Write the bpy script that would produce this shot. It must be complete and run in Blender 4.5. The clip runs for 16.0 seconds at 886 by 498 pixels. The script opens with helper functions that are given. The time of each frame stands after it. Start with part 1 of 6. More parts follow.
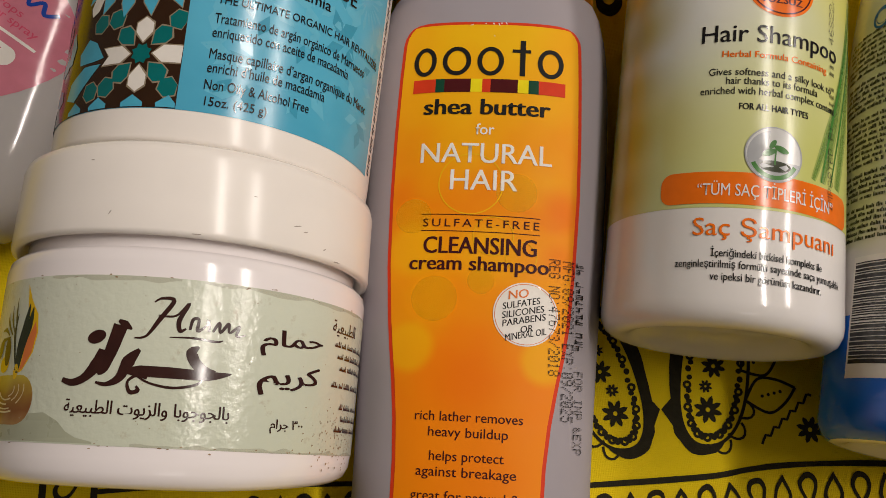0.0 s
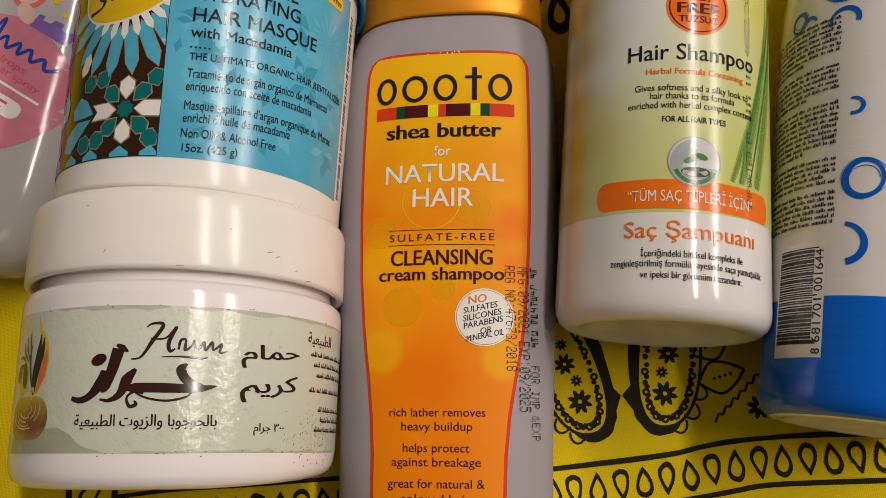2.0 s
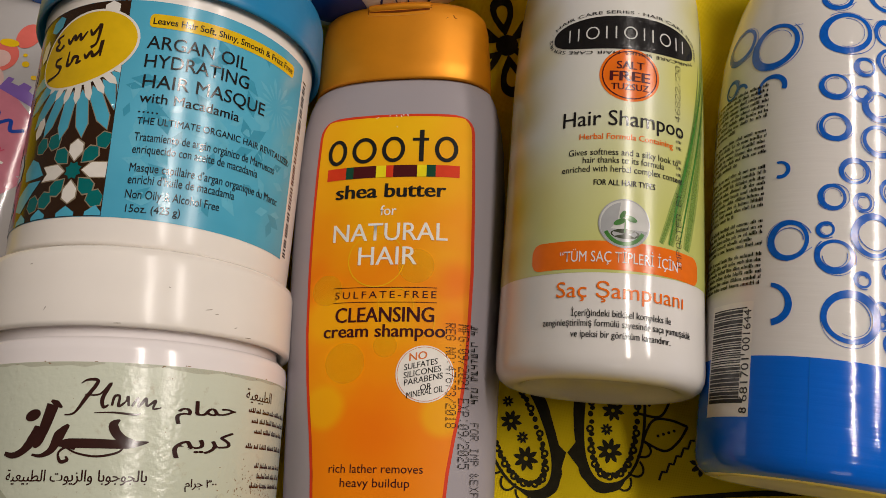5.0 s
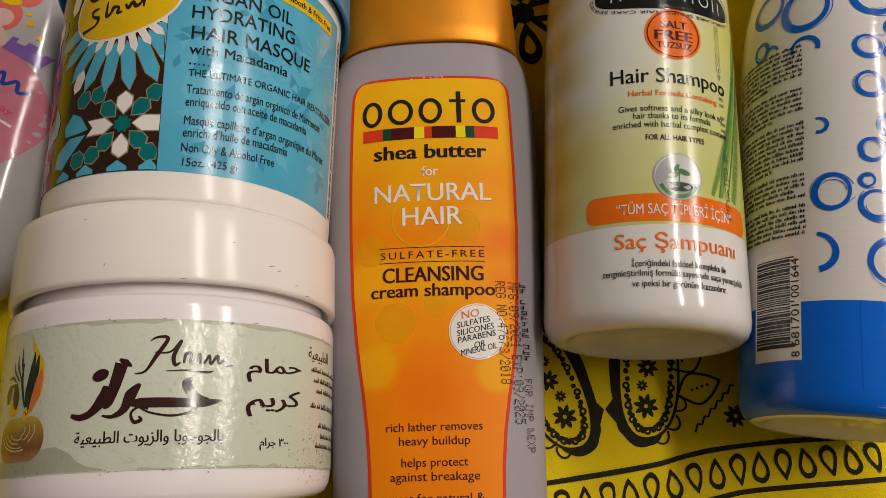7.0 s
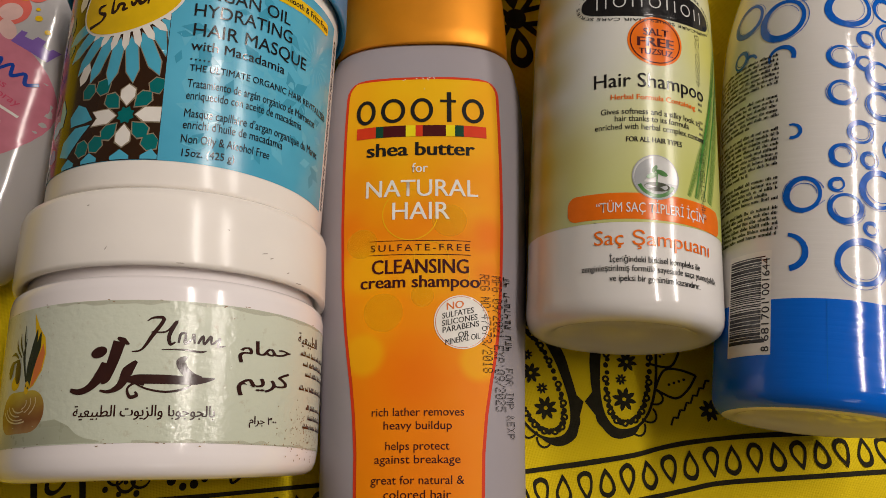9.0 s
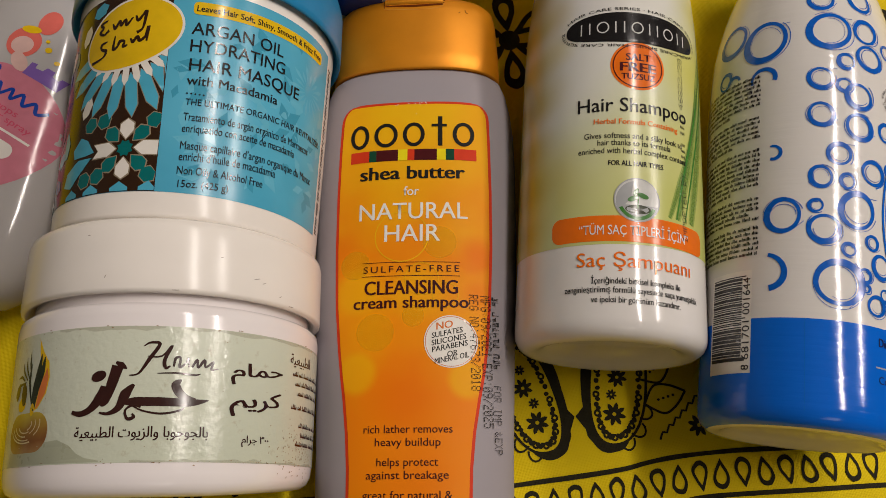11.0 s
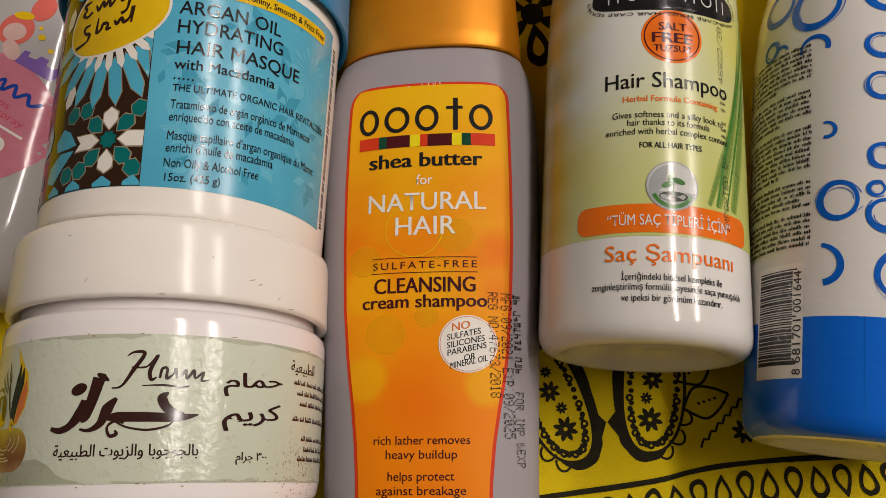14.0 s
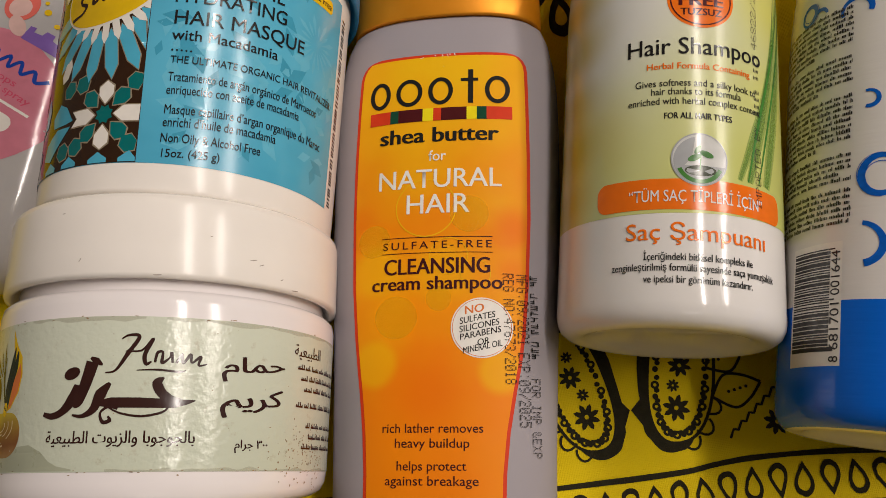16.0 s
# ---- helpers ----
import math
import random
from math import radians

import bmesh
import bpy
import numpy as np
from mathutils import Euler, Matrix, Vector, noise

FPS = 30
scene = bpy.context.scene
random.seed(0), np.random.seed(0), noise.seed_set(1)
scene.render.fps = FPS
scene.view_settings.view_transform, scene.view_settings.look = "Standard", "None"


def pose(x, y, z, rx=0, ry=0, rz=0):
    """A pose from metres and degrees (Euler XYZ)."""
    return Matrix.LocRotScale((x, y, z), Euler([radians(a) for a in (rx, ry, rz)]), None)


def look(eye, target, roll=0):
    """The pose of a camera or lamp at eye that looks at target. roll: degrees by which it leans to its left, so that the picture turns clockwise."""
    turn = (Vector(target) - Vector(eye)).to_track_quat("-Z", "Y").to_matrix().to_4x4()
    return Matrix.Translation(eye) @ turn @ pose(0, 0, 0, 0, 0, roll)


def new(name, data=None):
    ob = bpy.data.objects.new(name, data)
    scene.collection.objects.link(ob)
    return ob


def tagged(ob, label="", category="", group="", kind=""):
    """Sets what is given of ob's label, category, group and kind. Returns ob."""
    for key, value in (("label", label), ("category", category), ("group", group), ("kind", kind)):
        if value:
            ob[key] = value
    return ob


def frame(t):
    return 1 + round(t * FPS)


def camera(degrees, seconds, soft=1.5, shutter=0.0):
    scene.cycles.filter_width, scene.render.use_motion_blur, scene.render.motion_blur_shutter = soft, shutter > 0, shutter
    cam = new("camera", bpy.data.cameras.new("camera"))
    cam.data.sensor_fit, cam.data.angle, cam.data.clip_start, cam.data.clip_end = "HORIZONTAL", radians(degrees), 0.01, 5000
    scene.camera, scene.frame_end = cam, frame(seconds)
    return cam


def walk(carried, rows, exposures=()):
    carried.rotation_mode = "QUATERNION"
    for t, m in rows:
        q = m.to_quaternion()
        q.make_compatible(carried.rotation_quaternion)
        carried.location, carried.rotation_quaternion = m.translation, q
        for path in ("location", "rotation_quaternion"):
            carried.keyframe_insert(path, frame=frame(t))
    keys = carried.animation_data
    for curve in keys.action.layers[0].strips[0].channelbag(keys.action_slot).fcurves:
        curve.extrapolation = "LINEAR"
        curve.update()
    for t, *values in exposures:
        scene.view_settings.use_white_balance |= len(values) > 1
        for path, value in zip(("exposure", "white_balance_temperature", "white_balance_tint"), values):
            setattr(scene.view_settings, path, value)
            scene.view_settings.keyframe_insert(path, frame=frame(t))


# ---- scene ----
cam = camera(58.5, 16.0, soft=0.4)
PATH = [
    (0, 0.02507, 0.04543, 0.27067, 14.830, 4.171, -3.349),
    (0.5, 0.02667, 0.04122, 0.28215, 14.799, 5.056, -3.907),
    (1, 0.03581, 0.04023, 0.28924, 14.764, 5.654, -4.745),
    (1.5, 0.03773, 0.04085, 0.28979, 14.627, 6.215, -5.640),
    (2, 0.04636, 0.04210, 0.29460, 14.313, 6.714, -6.210),
    (2.5, 0.04254, 0.04293, 0.29384, 14.446, 7.413, -6.498),
    (3, 0.05382, 0.04144, 0.29051, 14.778, 7.865, -6.406),
    (3.5, 0.06020, 0.03621, 0.29948, 15.808, 7.899, -6.246),
    (4, 0.06727, 0.03839, 0.30207, 16.735, 7.565, -5.895),
    (4.2, 0.06741, 0.04371, 0.29608, 17.098, 7.334, -5.776),
    (6.3, 0.06090, 0.03522, 0.30544, 18.295, 4.028, -7.038),
    (6.5, 0.05572, 0.04344, 0.28978, 17.991, 3.123, -7.594),
    (7, 0.02366, 0.03376, 0.29772, 17.621, 1.762, -8.363),
    (7.5, 0.02248, 0.03048, 0.29389, 17.387, 0.598, -8.493),
    (8, 0.01922, 0.02615, 0.29891, 17.606, 0.199, -8.256),
    (8.5, 0.01866, 0.02522, 0.29926, 17.846, 0.513, -7.701),
    (9, 0.02711, 0.02617, 0.30680, 18.013, 1.355, -7.235),
    (9.2, 0.03347, 0.02682, 0.30725, 18.183, 2.126, -7.146),
    (11.5, 0.04410, 0.02966, 0.31833, 18.126, 3.400, -7.289),
    (12, 0.05335, 0.03425, 0.31037, 17.938, 3.925, -7.802),
    (12.5, 0.06356, 0.03893, 0.31137, 17.744, 4.667, -8.160),
    (13, 0.06440, 0.04191, 0.30425, 17.281, 5.346, -8.161),
    (13.5, 0.05514, 0.04303, 0.29505, 17.074, 5.643, -7.851),
    (14, 0.04753, 0.03792, 0.29480, 17.028, 6.036, -7.105),
    (14.5, 0.05169, 0.03896, 0.29351, 16.975, 6.704, -6.207),
    (15, 0.05255, 0.03839, 0.29667, 16.760, 7.800, -5.695),
    (15.5, 0.05516, 0.03825, 0.29554, 16.464, 8.374, -5.848),
    (16, 0.05345, 0.03970, 0.28161, 15.894, 8.508, -6.456),
]
walk(cam, [(t, pose(*row)) for t, *row in PATH], exposures=[(0, -0.07), (3, -0.04), (4, -0.17), (6.5, -0.15), (9, -0.13), (12, -0.20), (13.5, -0.14), (15.5, 0.0), (16, -0.01)])

# ---- world and light: a plain room with two tube lamps under the ceiling ----
world = bpy.data.worlds.new("room_world")
world.use_nodes = True
world.node_tree.nodes["Background"].inputs[0].default_value = (1.0, 0.95, 0.88, 1)
world.node_tree.nodes["Background"].inputs[1].default_value = 0.02
scene.world = world
scene.view_settings.exposure = 0.0
LAMP_XS, LAMP_Y, LAMP_Z = (1.08, 2.35), 0.62, 1.95
TUBE_WATTS, WIDE_FILL_WATTS, SIDE_WATTS = (28.0, 29.0), 6.0, 2.6


def lamp_light(name, x, width, watts):
    data = bpy.data.lights.new(name, "AREA")
    data.shape, data.size, data.size_y = "RECTANGLE", width, 1.5
    data.energy, data.color = watts, (1.0, 0.905, 0.83)
    ob = new(name, data)
    aim = Vector((0.05, LAMP_Y, 0.0)) - Vector((x, LAMP_Y, LAMP_Z))
    z = -aim.normalized()
    y = Vector((0, 1, 0))
    xx = y.cross(z)
    ob.matrix_world = Matrix((xx, y, z)).transposed().to_4x4()
    ob.location = (x, LAMP_Y, LAMP_Z)
    return ob


for lamp_x, watts in zip(LAMP_XS, TUBE_WATTS):
    lamp_light("tube_light", lamp_x, 0.05, watts)
# added wide fill from the right; the lamp itself has only bare tubes
lamp_light("added_wide_fill", LAMP_XS[1], 0.40, WIDE_FILL_WATTS)
side = bpy.data.lights.new("side_light", "AREA")
side.shape, side.size, side.energy, side.color = "DISK", 0.7, SIDE_WATTS, (1.0, 0.90, 0.82)
new("side_light", side).matrix_world = look((0.40, -1.35, 1.90), (0.05, 0.10, 0.0))

# ---- materials ----


def material(name, colour, rough=0.4, metal=0.0, vary=0.06, scale=60.0, bump=0.0, bump_scale=400.0, coat=0.0, second=None, spec=0.5, sss=0.0):
    """A plain surface with two scales of variation and a fine relief."""
    m = bpy.data.materials.new(name)
    m.use_nodes = True
    nt = m.node_tree
    b = nt.nodes["Principled BSDF"]
    b.inputs["Roughness"].default_value = rough
    b.inputs["Metallic"].default_value = metal
    b.inputs["Coat Weight"].default_value = coat
    b.inputs["Coat Roughness"].default_value = 0.12
    b.inputs["Specular IOR Level"].default_value = spec
    tc = nt.nodes.new("ShaderNodeTexCoord")
    n1 = nt.nodes.new("ShaderNodeTexNoise")
    n1.inputs["Scale"].default_value, n1.inputs["Detail"].default_value = scale, 5
    nt.links.new(tc.outputs["Object"], n1.inputs["Vector"])
    ramp = nt.nodes.new("ShaderNodeValToRGB")
    c = Vector(colour)
    d = Vector(second) if second else c * (1 - vary)
    ramp.color_ramp.elements[0].position, ramp.color_ramp.elements[1].position = 0.3, 0.7
    ramp.color_ramp.elements[0].color = (*d, 1)
    ramp.color_ramp.elements[1].color = (*c, 1)
    nt.links.new(n1.outputs["Fac"], ramp.inputs["Fac"])
    nt.links.new(ramp.outputs["Color"], b.inputs["Base Color"])
    n2 = nt.nodes.new("ShaderNodeTexNoise")
    n2.inputs["Scale"].default_value, n2.inputs["Detail"].default_value = bump_scale, 4
    nt.links.new(tc.outputs["Object"], n2.inputs["Vector"])
    r = nt.nodes.new("ShaderNodeMapRange")
    r.inputs["To Min"].default_value, r.inputs["To Max"].default_value = max(rough - 0.06, 0.02), rough + 0.08
    nt.links.new(n2.outputs["Fac"], r.inputs["Value"])
    nt.links.new(r.outputs["Result"], b.inputs["Roughness"])
    if bump:
        k = nt.nodes.new("ShaderNodeBump")
        k.inputs["Strength"].default_value, k.inputs["Distance"].default_value = bump, 0.0004
        nt.links.new(n2.outputs["Fac"], k.inputs["Height"])
        nt.links.new(k.outputs["Normal"], b.inputs["Normal"])
    if sss:
        b.inputs["Subsurface Weight"].default_value, b.inputs["Subsurface Scale"].default_value = sss, 0.004
    return m


WHITE_PLASTIC = material("white_plastic", (0.74, 0.71, 0.68), 0.10, vary=0.04, scale=40, bump=0.10, bump_scale=230)
LID_PLASTIC = material("warm_white_plastic", (0.86, 0.81, 0.755), 0.19, vary=0.05, scale=50, bump=0.05, bump_scale=120, spec=0.25)
JAR_PLASTIC = material("cool_white_plastic", (0.85, 0.80, 0.80), 0.12, vary=0.04, scale=40, bump=0.08, bump_scale=200)
GREY_PLASTIC = material("pearl_grey_plastic", (0.345, 0.312, 0.335), 0.5, vary=0.05, scale=35, bump=0.06, bump_scale=300, spec=0.2)
GOLD = material("gold_lacquer", (0.80, 0.295, 0.009), 0.44, metal=0.5, vary=0.08, scale=90, bump=0.05, bump_scale=500)
BLUE_LID = material("blue_lid_plastic", (0.012, 0.22, 0.46), 0.34, vary=0.08, scale=60, bump=0.05)
BLUE = material("bright_blue_print", (0.003, 0.135, 0.68), 0.10, vary=0.06, scale=50, bump=0.12, bump_scale=260)
RING_BLUE = material("ring_blue_ink", (0.005, 0.125, 0.60), 0.14, vary=0.25, scale=700)
NAVY = material("navy_ink", (0.010, 0.042, 0.22), 0.15, vary=0.15)
BLACK = material("black_ink", (0.014, 0.013, 0.014), 0.15, vary=0.2, scale=400)
BROWN_INK = material("dark_brown_ink", (0.040, 0.014, 0.012), 0.15, vary=0.2, scale=300)
WALL = material("cream_wall_paint", (0.24, 0.222, 0.20), 0.8, vary=0.06, scale=3, bump=0.2, bump_scale=120)
FLOOR = material("beige_floor", (0.40, 0.33, 0.26), 0.6, vary=0.15, scale=6)
CEIL = material("ceiling_paint", (0.34, 0.325, 0.30), 0.9, vary=0.04, scale=3)
LAMP_METAL = material("white_lamp_housing", (0.75, 0.73, 0.7), 0.5)

SLEEVE_WHITE = material("white_sleeve_film", (0.74, 0.71, 0.68), 0.10, vary=0.04, scale=40)


def ripple(m, strength, along=520.0, across=35.0):
    """Fine wrinkles of a shrunk film, running round the vessel."""
    nt = m.node_tree
    tc = nt.nodes.new("ShaderNodeTexCoord")
    mp = nt.nodes.new("ShaderNodeMapping")
    mp.inputs["Scale"].default_value = (across, along, across)
    nt.links.new(tc.outputs["Object"], mp.inputs["Vector"])
    no = nt.nodes.new("ShaderNodeTexNoise")
    no.inputs["Scale"].default_value, no.inputs["Detail"].default_value = 1.0, 3
    nt.links.new(mp.outputs["Vector"], no.inputs["Vector"])
    k = nt.nodes.new("ShaderNodeBump")
    k.inputs["Strength"].default_value, k.inputs["Distance"].default_value = strength, 0.0004
    nt.links.new(no.outputs["Fac"], k.inputs["Height"])
    nt.links.new(k.outputs["Normal"], nt.nodes["Principled BSDF"].inputs["Normal"])


ripple(BLUE, 0.30)
ripple(SLEEVE_WHITE, 0.22)

# ---- building helpers ----


def mesh_object(name, bm, mat, parent=None, label="", smooth=True):
    me = bpy.data.meshes.new(name)
    bmesh.ops.recalc_face_normals(bm, faces=bm.faces)
    bm.to_mesh(me)
    bm.free()
    if smooth:
        me.shade_smooth()
    me.materials.append(mat)
    ob = new(name, me)
    if parent is not None:
        ob.parent = parent
    if label:
        ob["label"] = label
    return ob


def part(name, bm, mat, parent, label="", smooth=True):
    return mesh_object(name, bm, mat, parent, label, smooth)


def box(x0, y0, z0, x1, y1, z1, bevel=0.0):
    bm = bmesh.new()
    bmesh.ops.create_cube(bm, size=1)
    for v in bm.verts:
        v.co = Vector(((x0 + x1) / 2 + v.co.x * (x1 - x0), (y0 + y1) / 2 + v.co.y * (y1 - y0), (z0 + z1) / 2 + v.co.z * (z1 - z0)))
    if bevel:
        bmesh.ops.bevel(bm, geom=bm.edges[:], offset=bevel, segments=3, affect="EDGES", profile=0.5)
    return bm


class Form:
    """A lying vessel: cross-sections along its axis s (local y). Each section is a superellipse of half-width a, half-depth b, with its centre at height zc."""

    def __init__(self, sections, n=2.0):
        self.rows = np.array([(s, a, a if b is None else b, z) for s, a, b, z in sections])
        self.n = n
        self.side = self.rows[int(np.argmin(self.rows[:, 0])):]

    def at(self, s):
        return [float(np.interp(s, self.side[:, 0], self.side[:, k])) for k in (1, 2, 3)]

    def loft(self, s0=None, s1=None, grow=0.0, count=120, ends=True, arc=None):
        """The outer surface from s0 to s1, with all sections between; arc: degrees from the top, left to right."""
        rows = [tuple(r) for r in (self.rows if s0 is None else self.side) if (s0 is None or r[0] > s0 + 1e-6) and (s1 is None or r[0] < s1 - 1e-6)]
        if s0 is not None:
            rows.insert(0, (s0, *self.at(s0)))
        if s1 is not None:
            rows.append((s1, *self.at(s1)))
        fine = []
        for p, q in zip(rows, rows[1:]):
            steps = max(1, int((q[0] - p[0]) / 0.006))
            fine += [tuple(p[k] + (q[k] - p[k]) * i / steps for k in range(4)) for i in range(steps)]
        fine.append(rows[-1])
        bm = bmesh.new()
        loops = []
        e = 2.0 / self.n
        for s, a, b, z in fine:
            loop = []
            for i in range(count + (1 if arc else 0)):
                ang = radians(arc[0] + (arc[1] - arc[0]) * i / count) if arc else 2 * math.pi * i / count
                sn, cs = math.sin(ang), math.cos(ang)
                x = math.copysign(abs(sn) ** e, sn) * (a + grow)
                h = math.copysign(abs(cs) ** e, cs) * (b + grow)
                loop.append(bm.verts.new((x, s, z + h)))
            loops.append(loop)
        m = len(loops[0])
        for lo, hi in zip(loops, loops[1:]):
            for i in range(m if not arc else m - 1):
                bm.faces.new((lo[i], lo[(i + 1) % m], hi[(i + 1) % m], hi[i]))
        if ends and not arc:
            bm.faces.new(loops[0])
            bm.faces.new(loops[-1])
        return bm

    def wrap(self, u, s, off):
        """The point at arc length u from the top line (round forms) or at half-width u (oval forms), off metres above the surface."""
        a, b, z = self.at(s)
        if self.n == 2.0:
            ang = u / a
            return Vector(((a + off) * math.sin(ang), s, z + (a + off) * math.cos(ang)))
        x = max(-0.999 * a, min(0.999 * a, u))
        h = b * (1 - (abs(x) / a) ** self.n) ** (1 / self.n)
        gx = math.copysign((abs(x) / a) ** (self.n - 1) / a, x)
        gz = (h / b) ** (self.n - 1) / b
        d = Vector((gx, 0, gz)).normalized() * off
        return Vector((x, s, z + h)) + d


def thing(name, x, y, yaw, label, category, group=""):
    ob = new(name)
    ob.empty_display_size = 0.02
    ob.matrix_world = pose(x, y, 0, 0, 0, -yaw)
    return tagged(ob, label, category, group)


def cyl(rows, z):
    return [(s, r, None, z) for s, r in rows]


# ---- the room that closes the place ----


def slab(name, x0, y0, z0, x1, y1, z1, mat, label, category):
    return tagged(mesh_object(name, box(x0, y0, z0, x1, y1, z1), mat, smooth=False), label, category, kind="structure")


slab("floor", -2.2, -2.2, -0.5, 3.4, 2.6, -0.45, FLOOR, "plain beige room floor below the table", "floor")
slab("ceiling", -2.2, -2.2, 2.15, 3.4, 2.6, 2.2, CEIL, "plain white room ceiling", "ceiling")
slab("wall_west", -2.3, -2.2, -0.5, -2.2, 2.6, 2.2, WALL, "plain cream painted room wall", "wall")
slab("wall_east", 3.4, -2.2, -0.5, 3.5, 2.6, 2.2, WALL, "plain cream painted room wall", "wall")
slab("wall_south", -2.3, -2.3, -0.5, 3.5, -2.2, 2.2, WALL, "plain cream painted room wall", "wall")
slab("wall_north", -2.3, 2.6, -0.5, 3.5, 2.7, 2.2, WALL, "plain cream painted room wall", "wall")
table = tagged(new("table"), "plain table under the yellow printed cloth", "table")
part("tabletop", box(-0.62, -0.5, -0.045, 0.72, 0.84, -0.006, 0.004), FLOOR, table)
for lx in (-0.57, 0.67):
    for ly in (-0.45, 0.79):
        part("leg", box(lx - 0.025, ly - 0.025, -0.45, lx + 0.025, ly + 0.025, -0.046, 0.003), FLOOR, table)
side_lamp = tagged(new("ceiling_lamp"), "square white ceiling lamp", "lamp")
part("housing", box(0.03, -1.72, 1.98, 0.77, -0.98, 2.149, 0.02), LAMP_METAL, side_lamp)
for lamp_x in LAMP_XS:
    lamp = tagged(new("ceiling_lamp"), "long white tube lamp under the ceiling", "lamp", "tube lamps")
    part("housing", box(lamp_x - 0.25, LAMP_Y - 0.8, LAMP_Z + 0.15, lamp_x + 0.25, LAMP_Y + 0.8, 2.149, 0.01), LAMP_METAL, lamp)

# ---- the printed cloth ----


def cloth_z(x, y):
    """Height of the soft folds of the cloth."""
    h = 0.0011 * noise.noise(Vector((x * 14 + 3, y * 22, 0.3))) + 0.0005 * noise.noise(Vector((x * 50, y * 60, 4.0)))
    h += 0.0012 * math.exp(-((y - 0.036 - 0.12 * (x - 0.1) ** 2) / 0.006) ** 2) * (0.5 + 0.5 * noise.noise(Vector((x * 25, 1.0, 7.0))))
    near = 1.0 / (1.0 + math.exp((y - 0.045) / 0.008))
    h += near * (0.0024 * noise.noise(Vector((x * 30 + y * 18, y * 30 - x * 9, 2.0))) + 0.0007 * math.sin(95 * (y + 0.35 * x) + 4 * noise.noise(Vector((x * 9, y * 9, 5)))))
    return h - 0.0008


CLOTH = material("yellow_cotton", (0.85, 0.635, 0.003), 0.8, vary=0.08, scale=25, second=(0.75, 0.545, 0.003), spec=0.25)


def weave(m, strength):
    """Crossing threads as a fine relief."""
    nt = m.node_tree
    tc = nt.nodes.new("ShaderNodeTexCoord")
    waves = []
    for axis in ("X", "Y"):
        wv = nt.nodes.new("ShaderNodeTexWave")
        wv.bands_direction = axis
        wv.inputs["Scale"].default_value, wv.inputs["Distortion"].default_value, wv.inputs["Detail"].default_value = 560.0, 1.5, 2.0
        wv.inputs["Detail Scale"].default_value = 0.2
        nt.links.new(tc.outputs["Object"], wv.inputs["Vector"])
        waves.append(wv)
    add = nt.nodes.new("ShaderNodeMath")
    add.operation = "ADD"
    nt.links.new(waves[0].outputs["Fac"], add.inputs[0])
    nt.links.new(waves[1].outputs["Fac"], add.inputs[1])
    k = nt.nodes.new("ShaderNodeBump")
    k.inputs["Strength"].default_value, k.inputs["Distance"].default_value = strength, 0.00015
    nt.links.new(add.outputs[0], k.inputs["Height"])
    nt.links.new(k.outputs["Normal"], nt.nodes["Principled BSDF"].inputs["Normal"])


weave(CLOTH, 0.4)
bm = bmesh.new()
N = 170
grid = []
for j in range(N + 1):
    row = []
    for i in range(N + 1):
        x, y = -0.6 + 1.3 * i / N, -0.48 + 1.3 * j / N
        row.append(bm.verts.new((x, y, cloth_z(x, y))))
    grid.append(row)
for j in range(N):
    for i in range(N):
        bm.faces.new((grid[j][i], grid[j][i + 1], grid[j + 1][i + 1], grid[j + 1][i]))
cloth = tagged(mesh_object("printed_cloth", bm, CLOTH), "yellow cotton bandana cloth with black paisley print, softly folded", "cloth")

# ---- the vessels ----

# short white cream jar
JAR = Form(cyl([(-0.0425, 0.001), (-0.0425, 0.036), (-0.0440, 0.0385), (-0.0462, 0.0405), (-0.0465, 0.0420), (-0.0462, 0.0443), (-0.0450, 0.0463), (-0.0428, 0.0474),
                (-0.040, 0.0478), (0.0053, 0.0489), (0.0077, 0.0485), (0.0090, 0.0472), (0.0094, 0.0455), (0.0118, 0.0452), (0.0135, 0.0452)], 0.0494))
cream_jar = thing("cream_jar", -0.0611, 0.09, 5.95, "short white cream jar with pale green paper label, on its side", "jar")
jar_body = JAR.loft()
for v in jar_body.verts:
    if v.co.y < -0.038:
        # the foot stands slightly aslant
        v.co.y += 0.0006 + 0.0040 * min(1.0, max(0.0, (0.085 - v.co.z) / 0.075))
part("body", jar_body, JAR_PLASTIC, cream_jar, "glossy white plastic jar body")
JAR_LID = Form(cyl([(0.0160, 0.0455), (0.0122, 0.0470), (0.0118, 0.0480), (0.0121, 0.0491), (0.0132, 0.0494), (0.0326, 0.0494), (0.0345, 0.0489), (0.0355, 0.0475), (0.0358, 0.045), (0.0358, 0.001)], 0.0494))
part("lid", JAR_LID.loft(), LID_PLASTIC, cream_jar, "wide warm white screw lid")

